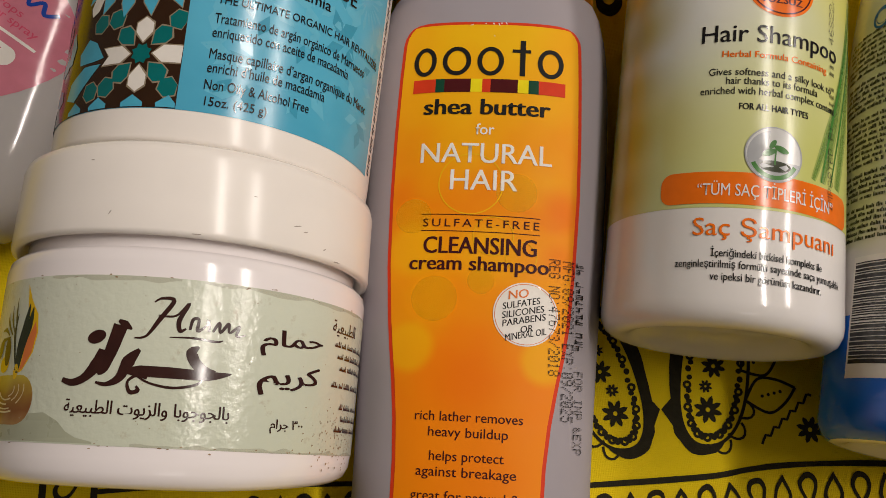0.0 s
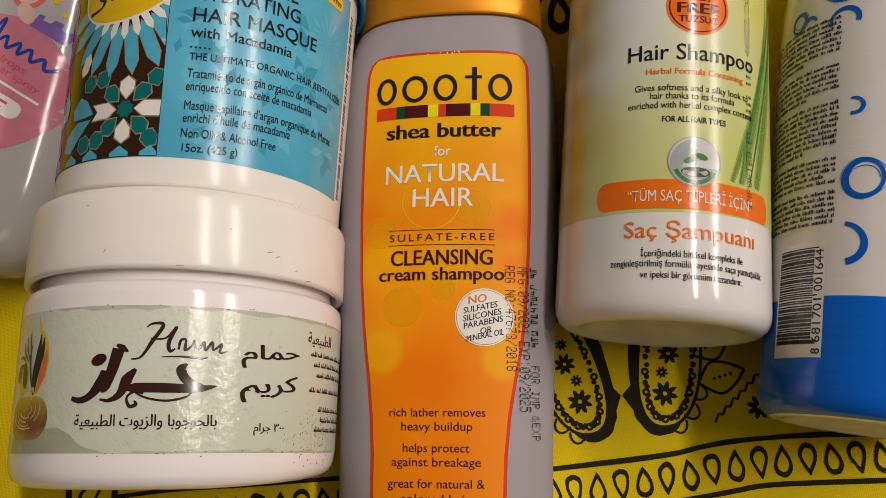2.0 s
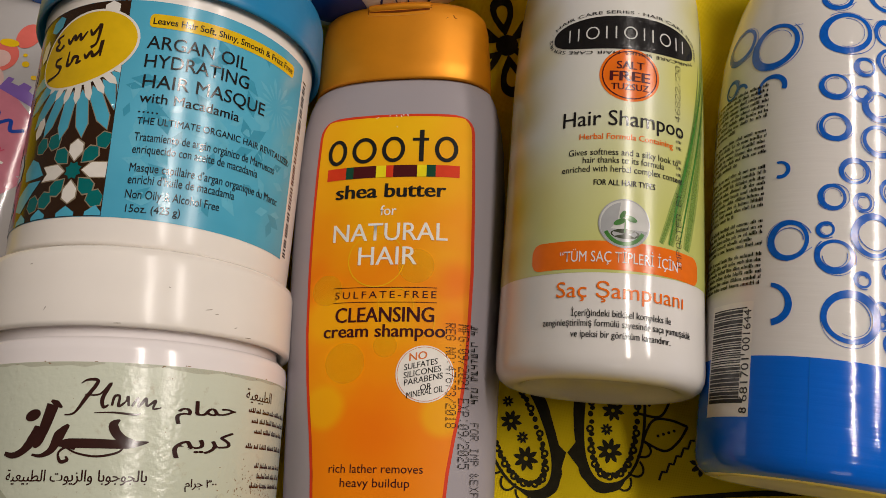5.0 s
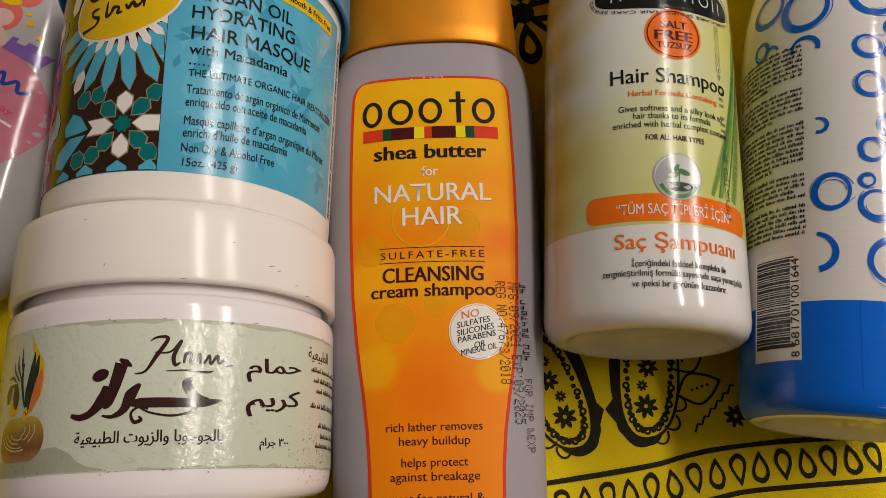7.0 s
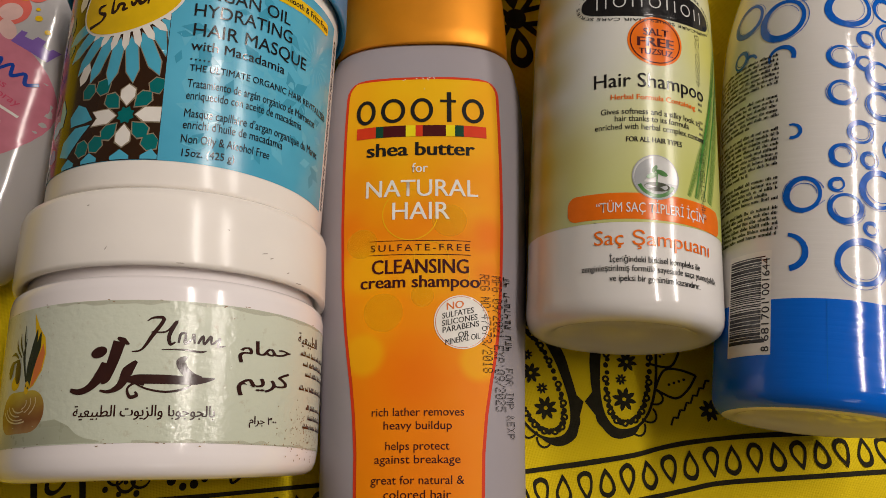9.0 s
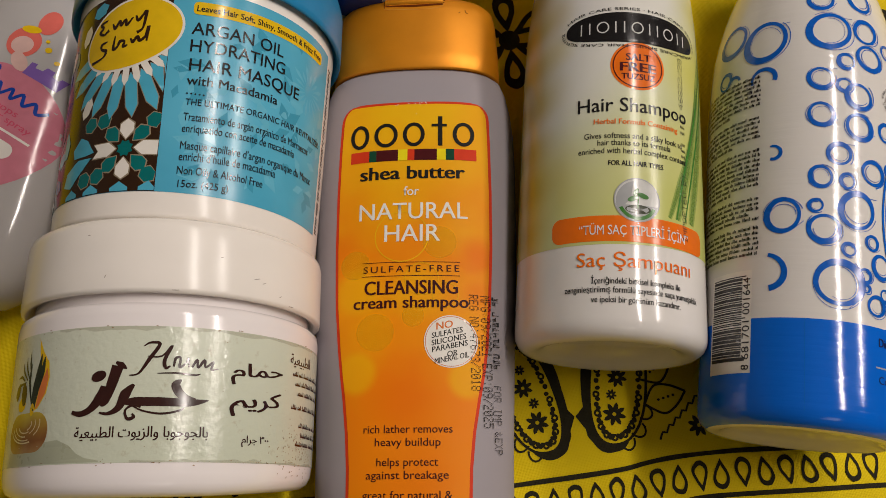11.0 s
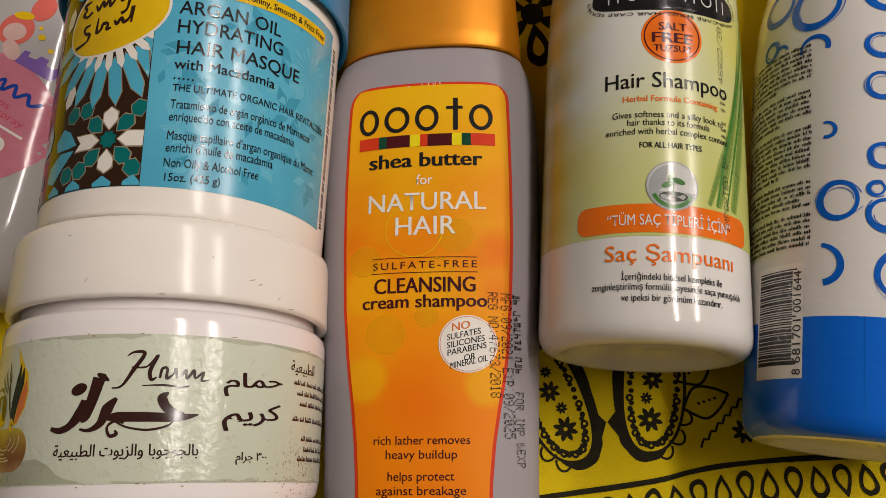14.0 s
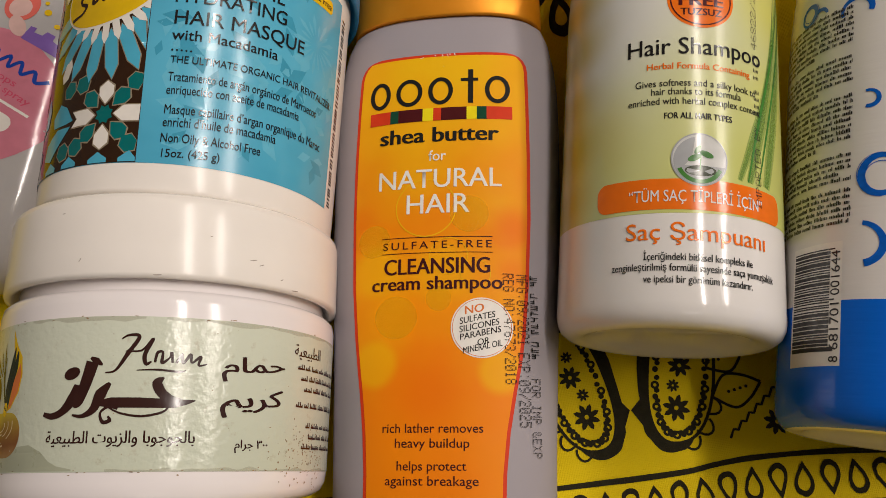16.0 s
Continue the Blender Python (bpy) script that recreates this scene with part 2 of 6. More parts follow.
# tall hair mask jar
TUB = Form(cyl([(0.0390, 0.001), (0.0390, 0.038), (0.0364, 0.0415), (0.0361, 0.0435), (0.0365, 0.0448), (0.0376, 0.0452), (0.0425, 0.04535), (0.043, 0.0454), (0.118, 0.0471), (0.1195, 0.0474), (0.1230, 0.0475), (0.125, 0.0460)], 0.0505))
mask_jar = thing("hair_mask_jar", -0.0603, 0.09, 7.78, "tall white hair mask jar with turquoise label and blue lid", "jar")
part("body", TUB.loft(), LID_PLASTIC, mask_jar, "white plastic jar body")
TUB_LID = Form(cyl([(0.1250, 0.0480), (0.1214, 0.0490), (0.1206, 0.0497), (0.1212, 0.0504), (0.1235, 0.0505), (0.140, 0.0503), (0.1425, 0.0496), (0.1440, 0.0480), (0.1445, 0.045), (0.1445, 0.001)], 0.0505))
part("lid", TUB_LID.loft(), BLUE_LID, mask_jar, "blue plastic lid")

# flat oval shampoo bottle with gold cap
OV = [(-0.092, 0.030, 0.0175, 0.0228), (-0.0915, 0.0325, 0.0200, 0.0228), (-0.089, 0.0345, 0.0220, 0.0228), (-0.085, 0.0352, 0.0227, 0.0229), (-0.07, 0.0350, 0.0228, 0.0228), (-0.05, 0.0354, 0.0227, 0.0227),
      (-0.04, 0.0357, 0.0226, 0.0226), (-0.02, 0.0366, 0.0223, 0.0223), (0, 0.0376, 0.0220, 0.0220), (0.02, 0.0386, 0.0217, 0.0217), (0.046, 0.0395, 0.0212, 0.0212), (0.06, 0.0398, 0.0207, 0.0207),
      (0.07, 0.0400, 0.0203, 0.0203), (0.085, 0.0398, 0.0196, 0.0196), (0.095, 0.0389, 0.0191, 0.0191), (0.104, 0.0372, 0.0184, 0.0186), (0.109, 0.0354, 0.0176, 0.0182), (0.1105, 0.0335, 0.017, 0.0181), (0.112, 0.0325, 0.016, 0.018)]
OVAL = Form(OV, n=2.4)
oval_bottle = thing("shampoo_bottle", 0.0209, 0.09, 6.76, "pearl grey oval bottle with orange label and gold flip cap", "bottle", "bottles on the cloth")
part("body", OVAL.loft(), GREY_PLASTIC, oval_bottle, "satin pearl grey plastic body")
CAP = Form([(0.1108, 0.0335, 0.0172, 0.0182), (0.1105, 0.0345, 0.0182, 0.0183), (0.1112, 0.0350, 0.0186, 0.0184), (0.125, 0.0346, 0.0184, 0.0184), (0.139, 0.0338, 0.0180, 0.0182), (0.143, 0.0330, 0.0174, 0.0181),
            (0.1455, 0.0310, 0.0160, 0.018), (0.1465, 0.027, 0.013, 0.018), (0.147, 0.001, 0.001, 0.018)], n=2.4)
part("cap", CAP.loft(), GOLD, oval_bottle, "gold lacquered flip cap")

# round shampoo bottle with pale green label
ROUND = Form(cyl([(-0.0132, 0.001), (-0.0132, 0.0215), (-0.0147, 0.0235), (-0.0160, 0.0255), (-0.0165, 0.0280), (-0.0160, 0.0303), (-0.0146, 0.0323), (-0.0124, 0.0334), (-0.010, 0.0338), (0.09, 0.0338), (0.11, 0.0332),
                  (0.127, 0.0318), (0.145, 0.0285), (0.155, 0.024), (0.160, 0.017), (0.1602, 0.001)], 0.034))
round_bottle = thing("shampoo_bottle", 0.0929, 0.09, 10.98, "round white bottle with yellow-green label and orange banner", "bottle", "bottles on the cloth")
part("body", ROUND.loft(), WHITE_PLASTIC, round_bottle, "glossy white plastic body")
RCAP = Form(cyl([(0.156, 0.0195), (0.1555, 0.021), (0.157, 0.022), (0.183, 0.0215), (0.1855, 0.0205), (0.1865, 0.018), (0.1868, 0.001)], 0.034))
part("cap", RCAP.loft(), WHITE_PLASTIC, round_bottle, "plain white cap")

# round white bottle with blue rings
RB = [(-0.0515, 0.001), (-0.0515, 0.0205), (-0.0530, 0.0230), (-0.0546, 0.0255), (-0.0550, 0.0275), (-0.0544, 0.0302), (-0.0528, 0.0320), (-0.0505, 0.0330), (-0.048, 0.0333), (0.02, 0.0332), (0.037, 0.0334), (0.052, 0.0337), (0.065, 0.0338), (0.075, 0.0336),
      (0.082, 0.0332), (0.09, 0.0326), (0.097, 0.0315), (0.104, 0.0301), (0.111, 0.0283), (0.118, 0.0260), (0.124, 0.0230), (0.128, 0.0195), (0.1302, 0.001)]
RING_FORM = Form(cyl(RB, 0.0336))


def ring_bottle_body(owner, cap_mat, cap_label):
    part("body", RING_FORM.loft(), SLEEVE_WHITE, owner, "glossy white film-wrapped body")
    part("base_band", RING_FORM.loft(-0.0545, -0.0205, 0.00012, ends=False), BLUE, owner, "bright blue printed base band")
    cap = Form(cyl([(0.127, 0.0185), (0.1265, 0.0195), (0.128, 0.020), (0.152, 0.0190), (0.1545, 0.0180), (0.1555, 0.015), (0.1557, 0.001)], 0.0336))
    part("cap", cap.loft(), cap_mat, owner, cap_label)


ring_bottle = thing("conditioner_bottle", 0.1624, 0.09, 15.3, "white bottle printed with blue rings above a blue base band", "bottle", "bottles on the cloth")
ring_bottle_body(ring_bottle, BLUE, "bright blue cap")

# second ring bottle lying across behind the caps
far_bottle = thing("conditioner_bottle", -0.0579, 0.2828, 100.0, "white bottle with blue rings lying across behind the gold cap", "bottle", "bottles on the cloth")
ring_bottle_body(far_bottle, WHITE_PLASTIC, "plain white cap")

# white spray bottle with pink label
SP = [(-0.0480, 0.004, 0.003, 0.0200), (-0.0478, 0.012, 0.008, 0.0200), (-0.0465, 0.019, 0.0135, 0.0202), (-0.043, 0.0242, 0.0170, 0.0206), (-0.036, 0.0290, 0.0196, 0.0212), (-0.026, 0.0320, 0.0210, 0.0216), (-0.012, 0.0338, 0.0217, 0.0219), (0.005, 0.0345, 0.0220, 0.0221),
      (0.03, 0.0340, 0.0218, 0.0220), (0.06, 0.0320, 0.0212, 0.0216), (0.085, 0.0285, 0.0200, 0.0212), (0.10, 0.0235, 0.0180, 0.0208), (0.108, 0.017, 0.0150, 0.0206), (0.110, 0.013, 0.013, 0.0205), (0.1102, 0.001, 0.001, 0.0205)]
# milky white, its colour darkened to stand in for the jar's shade
SPRAY_PLASTIC = material("shaded_milky_plastic", (0.46, 0.437, 0.43), 0.10, vary=0.05, scale=40, bump=0.08, bump_scale=200)
SPRAY = Form(SP, n=2.3)
spray_bottle = thing("spray_bottle", -0.1480, 0.178, 16.0, "white plastic spray bottle with pink printed label, lying on the cloth", "bottle", "bottles on the cloth")
part("body", SPRAY.loft(), SPRAY_PLASTIC, spray_bottle, "glossy white plastic body")
SPRAY_CAP = Form(cyl([(0.1095, 0.0138), (0.109, 0.0146), (0.111, 0.015), (0.139, 0.0145), (0.142, 0.0135), (0.143, 0.011), (0.1432, 0.001)], 0.0205))
part("cap", SPRAY_CAP.loft(), WHITE_PLASTIC, spray_bottle, "plain white cap")

# ---- print: flat shapes laid on a surface ----
from mathutils.geometry import tessellate_polygon

GLYPHS = {}


def glyphs(text, bold=0.0, spacing=1.0, shear=0.0):
    """Outline-filled letters of the built-in font as flat triangles."""
    key = (text, bold, spacing, shear)
    if key not in GLYPHS:
        c = bpy.data.curves.new("lettering", "FONT")
        c.body, c.offset, c.space_character, c.shear, c.resolution_u = text, bold, spacing, shear, 3
        ob = new("lettering", c)
        bpy.context.view_layer.update()
        me = bpy.data.meshes.new_from_object(ob.evaluated_get(bpy.context.evaluated_depsgraph_get()))
        co = np.array([(v.co.x, v.co.y) for v in me.vertices])
        GLYPHS[key] = (co, [tuple(p.vertices) for p in me.polygons])
        bpy.data.objects.remove(ob)
        bpy.data.curves.remove(c)
        bpy.data.meshes.remove(me)
    return GLYPHS[key]


class Ink:
    """Collects flat shapes in (u, s) and lays them on a form or on the cloth."""

    def __init__(self, lay, off=0.00016):
        self.lay, self.off = lay, off
        self.verts, self.faces, self.groups, self.mark = [], [], [], 0

    def _face(self, pts, step=0.0022):
        stack = [tuple(pts)]
        while stack:
            tri = stack.pop()
            if len(tri) == 3:
                d = [math.dist(tri[i], tri[(i + 1) % 3]) for i in range(3)]
                k = d.index(max(d))
                if d[k] > step * 2:
                    a, b, c = tri[k], tri[(k + 1) % 3], tri[(k + 2) % 3]
                    m = ((a[0] + b[0]) / 2, (a[1] + b[1]) / 2)
                    stack += [(a, m, c), (m, b, c)]
                    continue
            base = len(self.verts)
            self.verts += list(tri)
            self.faces.append(tuple(range(base, base + len(tri))))
            self.groups.append(self.mark)

    def poly(self, pts):
        self.mark += 1
        for t in tessellate_polygon([[Vector((*p, 0)) for p in pts]]):
            self._face([pts[i] for i in t])
        return self

    def quads(self, left, right, closed=False):
        self.mark += 1
        m = len(left)
        for i in range(m if closed else m - 1):
            j = (i + 1) % m
            self._face((left[i], left[j], right[j]))
            self._face((left[i], right[j], right[i]))
        return self

    def stroke(self, pts, width, taper=None, smooth=6):
        """A line with width through the points; taper: widths at the points."""
        p = np.array(pts, float)
        w = np.array(taper if taper is not None else [width] * len(p), float)
        if smooth > 1 and len(p) > 2:
            t = np.arange(len(p))
            tt = np.linspace(0, len(p) - 1, (len(p) - 1) * smooth + 1)
            q = np.zeros((len(tt), 2))
            for k, x in enumerate(tt):
                i = min(int(x), len(p) - 2)
                f = x - i
                p0, p1, p2, p3 = p[max(i - 1, 0)], p[i], p[i + 1], p[min(i + 2, len(p) - 1)]
                q[k] = 0.5 * (2 * p1 + (p2 - p0) * f + (2 * p0 - 5 * p1 + 4 * p2 - p3) * f * f + (3 * p1 - p0 - 3 * p2 + p3) * f ** 3)
            w = np.interp(tt, t, w)
            p = q
        d = np.gradient(p, axis=0)
        nrm = np.stack([-d[:, 1], d[:, 0]], 1)
        nrm /= np.maximum(np.linalg.norm(nrm, axis=1, keepdims=True), 1e-9)
        lo, hi = p - nrm * w[:, None] / 2, p + nrm * w[:, None] / 2
        return self.quads([tuple(x) for x in lo], [tuple(x) for x in hi])

    def ellipse(self, u, s, ru, rs, tilt=0.0, count=36):
        self.mark += 1
        c, d = math.cos(radians(tilt)), math.sin(radians(tilt))
        pts = []
        for i in range(count):
            a = 2 * math.pi * i / count
            x, y = ru * math.cos(a), rs * math.sin(a)
            pts.append((u + x * c - y * d, s + x * d + y * c))
        for i in range(count):
            self._face(((u, s), pts[i], pts[(i + 1) % count]))
        return self

    def ring(self, u, s, ru, rs, width, tilt=0.0, count=40, wob=0.0, seed=0, a0=0.0, a1=360.0):
        rnd = random.Random(seed)
        ph, ph2 = rnd.uniform(0, 6), rnd.uniform(0, 6)
        lo, hi = [], []
        full = a1 - a0 >= 359.9
        c, d = math.cos(radians(tilt)), math.sin(radians(tilt))
        for i in range(count + (0 if full else 1)):
            a = radians(a0 + (a1 - a0) * i / count)
            k = 1 + wob * 0.4 * math.sin(2 * a + ph)
            w = width * (1 + wob * 3.5 * math.sin(a + ph2))
            for out, grow in ((lo, -w / 2), (hi, w / 2)):
                x, y = (ru * k + grow) * math.cos(a), (rs * k + grow) * math.sin(a)
                out.append((u + x * c - y * d, s + x * d + y * c))
        return self.quads(lo, hi, closed=full)

    def blob(self, u, s, pts):
        return self.poly([(u + x, s + y) for x, y in pts])

    def bar(self, u0, s0, u1, s1):
        return self.poly([(u0, s0), (u1, s0), (u1, s1), (u0, s1)])

    def text(self, body, u0, u1, s0, cap=None, bold=0.0, spacing=1.0, shear=0.0, s1=None, box=None):
        """A line from u0 to u1 with its baseline at s0 (to s1); cap: the height of its capitals; box: bottom and top of the ink instead."""
        co, faces = glyphs(body, 0.0, spacing, shear)
        x0, x1 = co[:, 0].min(), co[:, 0].max()
        k = (u1 - u0) / (x1 - x0)
        if box:
            y0, y1 = co[:, 1].min(), co[:, 1].max()
            ky = (box[1] - box[0]) / (y1 - y0)
            ys = box[0] + (co[:, 1] - y0) * ky
        else:
            ys = s0 + co[:, 1] * (cap / 0.70 if cap else k)
        us = u0 + (co[:, 0] - x0) * k
        if s1 is not None:
            ys = ys + (s1 - s0) * (us - u0) / (u1 - u0)
        self._letters(us, ys, faces, [bold * k * j for j in (-1, -0.33, 0.33, 1)] if bold else [0.0])
        return self

    def _letters(self, us, ys, faces, shifts):
        """Adds letters, doubled with small shifts where they are bold."""
        self.mark += 1
        for n, d in enumerate(shifts):
            base = len(self.verts)
            self.verts += [(u + d, y, n * 0.000012) for u, y in zip(us, ys)]
            self.faces += [tuple(base + i for i in f) for f in faces]
            self.groups += [self.mark] * len(faces)

    def column(self, body, u, sa, sb, height, bold=0.0, spacing=1.0, u_end=None):
        """A line that runs along s from sa to sb, its letters upright to the side; u: the baseline."""
        co, faces = glyphs(body, 0.0, spacing)
        x0, x1 = co[:, 0].min(), co[:, 0].max()
        f = (co[:, 0] - x0) / (x1 - x0)
        ss = sa + f * (sb - sa)
        side = 1.0 if sb < sa else -1.0
        uu = u + f * ((u_end if u_end is not None else u) - u) + side * co[:, 1] * height / 0.70
        self._letters(uu, ss, faces, [0.0])
        return self

    def dots(self, body, u, sa, sb, height, u_end=None):
        """A dot-matrix line that runs along s from sa to sb; u: the foot of the letters."""
        n = len(body) * 6 - 1
        pitch = (sb - sa) / n
        side = 1.0 if sb < sa else -1.0
        for i, ch in enumerate(body):
            rows = DOTS.get(ch)
            if not rows:
                continue
            for r, bits in enumerate(rows):
                for c in range(5):
                    if bits >> (4 - c) & 1:
                        x = i * 6 + c
                        f = x / n
                        self.ellipse(u + f * ((u_end if u_end is not None else u) - u) + side * height * (6 - r) / 6, sa + pitch * x, height * 0.074, abs(pitch) * 0.46, count=6)
        return self

    def along(self, body, path, height, turns=1.0, start=0.0, spacing=1.0):
        """Letters that follow a closed path of (u, s) points."""
        co, faces = glyphs(body, 0.0, spacing)
        p = np.array(path + path[:1])
        run = np.r_[0, np.cumsum(np.linalg.norm(np.diff(p, axis=0), axis=1))]
        x = (co[:, 0] - co[:, 0].min()) / (co[:, 0].max() - co[:, 0].min())
        l = (start + x * turns) % 1.0 * run[-1]
        c = np.stack([np.interp(l, run, p[:, k]) for k in (0, 1)], 1)
        e = np.stack([np.interp((l + run[-1] * 0.004) % run[-1], run, p[:, k]) for k in (0, 1)], 1) - c
        nrm = np.stack([-e[:, 1], e[:, 0]], 1)
        nrm /= np.maximum(np.linalg.norm(nrm, axis=1, keepdims=True), 1e-9)
        q = c + nrm * (co[:, 1] * height / 0.70)[:, None]
        self._letters(q[:, 0], q[:, 1], faces, [0.0])
        return self

    def put(self, name, mat, parent, label=""):
        """Lays the shapes down; those that can be told apart become parts of their own."""
        self.groups += [self.mark] * (len(self.faces) - len(self.groups))
        sets = {}
        for f, g in zip(self.faces, self.groups):
            sets.setdefault(g if name in APART else 0, []).append(f)
        ob = None
        for faces in sets.values():
            used = sorted({i for f in faces for i in f})
            index = {v: k for k, v in enumerate(used)}
            out = []
            for f in faces:
                p = [self.verts[i] for i in f]
                area = sum(p[i - 1][0] * p[i][1] - p[i][0] * p[i - 1][1] for i in range(len(p)))
                out.append(tuple(index[i] for i in (f if area > 0 else f[::-1])))
            me = bpy.data.meshes.new(name)
            me.from_pydata([self.lay(self.verts[i][0], self.verts[i][1], self.off + sum(self.verts[i][2:])) for i in used], [], out)
            bm = bmesh.new()
            bm.from_mesh(me)
            bmesh.ops.remove_doubles(bm, verts=bm.verts, dist=0.000004)
            bm.to_mesh(me)
            bm.free()
            me.shade_smooth()
            me.materials.append(mat)
            ob = new(name, me)
            ob.parent = parent
            if label:
                ob["label"] = label
        return ob


APART = {"lettering", "light_spot", "light_ring", "faint_motif", "teal_tile", "white_tile", "blue_tile", "ring_print", "drop_border", "blossom_print", "leaf_blade", "leaf_picture", "picture_shape", "border_line"}
# five by seven dot letters of a date stamp
DOTS = {"0": (14, 17, 19, 21, 25, 17, 14), "1": (4, 12, 4, 4, 4, 4, 14), "2": (14, 17, 1, 6, 8, 16, 31), "3": (14, 17, 1, 6, 1, 17, 14), "4": (2, 6, 10, 18, 31, 2, 2), "5": (31, 16, 30, 1, 1, 17, 14), "6": (6, 8, 16, 30, 17, 17, 14),
        "7": (31, 1, 2, 4, 8, 8, 8), "8": (14, 17, 17, 14, 17, 17, 14), "9": (14, 17, 17, 15, 1, 2, 12), ":": (0, 4, 0, 0, 0, 4, 0), "/": (1, 1, 2, 4, 8, 16, 16), "R": (30, 17, 17, 30, 20, 18, 17), "E": (31, 16, 16, 30, 16, 16, 31),
        "G": (14, 17, 16, 23, 17, 17, 14), "N": (17, 25, 21, 21, 19, 17, 17), "O": (14, 17, 17, 17, 17, 17, 14), "M": (17, 27, 21, 21, 17, 17, 17), "F": (31, 16, 16, 30, 16, 16, 16), "X": (17, 10, 4, 4, 4, 10, 17), "P": (30, 17, 17, 30, 16, 16, 16),
        "I": (14, 4, 4, 4, 4, 4, 14), "&": (8, 20, 20, 8, 21, 18, 13), "T": (31, 4, 4, 4, 4, 4, 4), "D": (30, 17, 17, 17, 17, 17, 30), "B": (30, 17, 17, 30, 17, 17, 30), "Y": (17, 10, 4, 4, 4, 4, 4)}
ARABIC = {"ا": "ﺍﺎ", "ب": "ﺏﺐﺑﺒ", "ت": "ﺕﺖﺗﺘ", "ة": "ﺓﺔ", "ج": "ﺝﺞﺟﺠ", "ح": "ﺡﺢﺣﺤ", "ر": "ﺭﺮ", "ز": "ﺯﺰ", "ط": "ﻁﻂﻃﻄ", "ع": "ﻉﻊﻋﻌ", "ك": "ﻙﻚﻛﻜ",
          "ل": "ﻝﻞﻟﻠ", "م": "ﻡﻢﻣﻤ", "و": "ﻭﻮ", "ي": "ﻱﻲﻳﻴ"}


def joined(word):
    """The joined letter forms of a word, in the order in which they stand from the left."""
    out = []
    for i, ch in enumerate(word):
        if ch not in ARABIC:
            out.append(ch)
            continue
        forms = ARABIC[ch]
        before = i > 0 and word[i - 1] in ARABIC and len(ARABIC[word[i - 1]]) == 4
        after = i + 1 < len(word) and word[i + 1] in ARABIC and len(forms) == 4
        out.append(forms[(3 if before else 2) if after else (1 if before else 0)])
    return "".join(reversed(out))


def ink_material(name, colour, rough=0.15, vary=0.1, spec=0.4):
    return material(name, colour, rough, vary=vary, scale=200, bump=0.03, bump_scale=200, spec=spec)


ORANGE = ink_material("orange_ink", (0.85, 0.17, 0.010))
SALMON = ink_material("salmon_ink", (0.72, 0.20, 0.05))
WHITE_INK = ink_material("white_ink", (0.82, 0.78, 0.72))
GREY_INK = ink_material("grey_ink", (0.40, 0.41, 0.42))
LIGHT_GREY = ink_material("light_grey_ink", (0.62, 0.62, 0.60))
RED_INK = ink_material("red_ink", (0.60, 0.045, 0.015))
MAROON = ink_material("maroon_ink", (0.075, 0.010, 0.012))
DARK_GREEN = ink_material("dark_green_ink", (0.010, 0.065, 0.035))
LEAF_GREEN = ink_material("leaf_green_ink", (0.06, 0.22, 0.04), vary=0.3)
LEAF_PALE = ink_material("pale_leaf_ink", (0.28, 0.42, 0.10), vary=0.3)
SATIN_RED = ink_material("satin_red_ink", (0.66, 0.045, 0.012), 0.5, spec=0.12)
SATIN_BLACK = ink_material("satin_black_ink", (0.014, 0.013, 0.012), 0.5, spec=0.12)
SATIN_BROWN = ink_material("satin_brown_ink", (0.050, 0.007, 0.010), 0.5, spec=0.12)
SATIN_WHITE = ink_material("satin_white_ink", (0.84, 0.80, 0.74), 0.5, spec=0.12)
YELLOW_INK = ink_material("yellow_ink", (0.78, 0.50, 0.01))
BOKEH = ink_material("light_amber_ink", (0.88, 0.52, 0.006), 0.5, spec=0.12)
GRASS = ink_material("grass_glaze_ink", (0.16, 0.33, 0.06), 0.2)
for glaze, alpha in ((BOKEH, 0.35), (GRASS, 0.38)):
    glaze.node_tree.nodes["Principled BSDF"].inputs["Alpha"].default_value = alpha
BOKEH_PALE = ink_material("pale_amber_ink", (0.80, 0.33, 0.004), 0.4)
TEAL = ink_material("teal_ink", (0.004, 0.150, 0.150))
SKY = ink_material("sky_blue_ink", (0.08, 0.42, 0.60))
BROWN = ink_material("brown_ink", (0.035, 0.016, 0.008))
OLIVE = ink_material("olive_ink", (0.035, 0.045, 0.018), vary=0.3)
HONEY = ink_material("honey_ink", (0.42, 0.22, 0.03), vary=0.4)
HONEY_DARK = ink_material("dark_honey_ink", (0.16, 0.065, 0.012), vary=0.3)
PINK = ink_material("pink_ink", (0.60, 0.20, 0.265))
HOT_PINK = ink_material("deep_pink_ink", (0.62, 0.09, 0.16))
CORAL = ink_material("coral_ink", (0.72, 0.15, 0.12))
PURPLE = ink_material("purple_ink", (0.22, 0.12, 0.42))
LOGO_BLUE = ink_material("royal_blue_ink", (0.015, 0.06, 0.35))


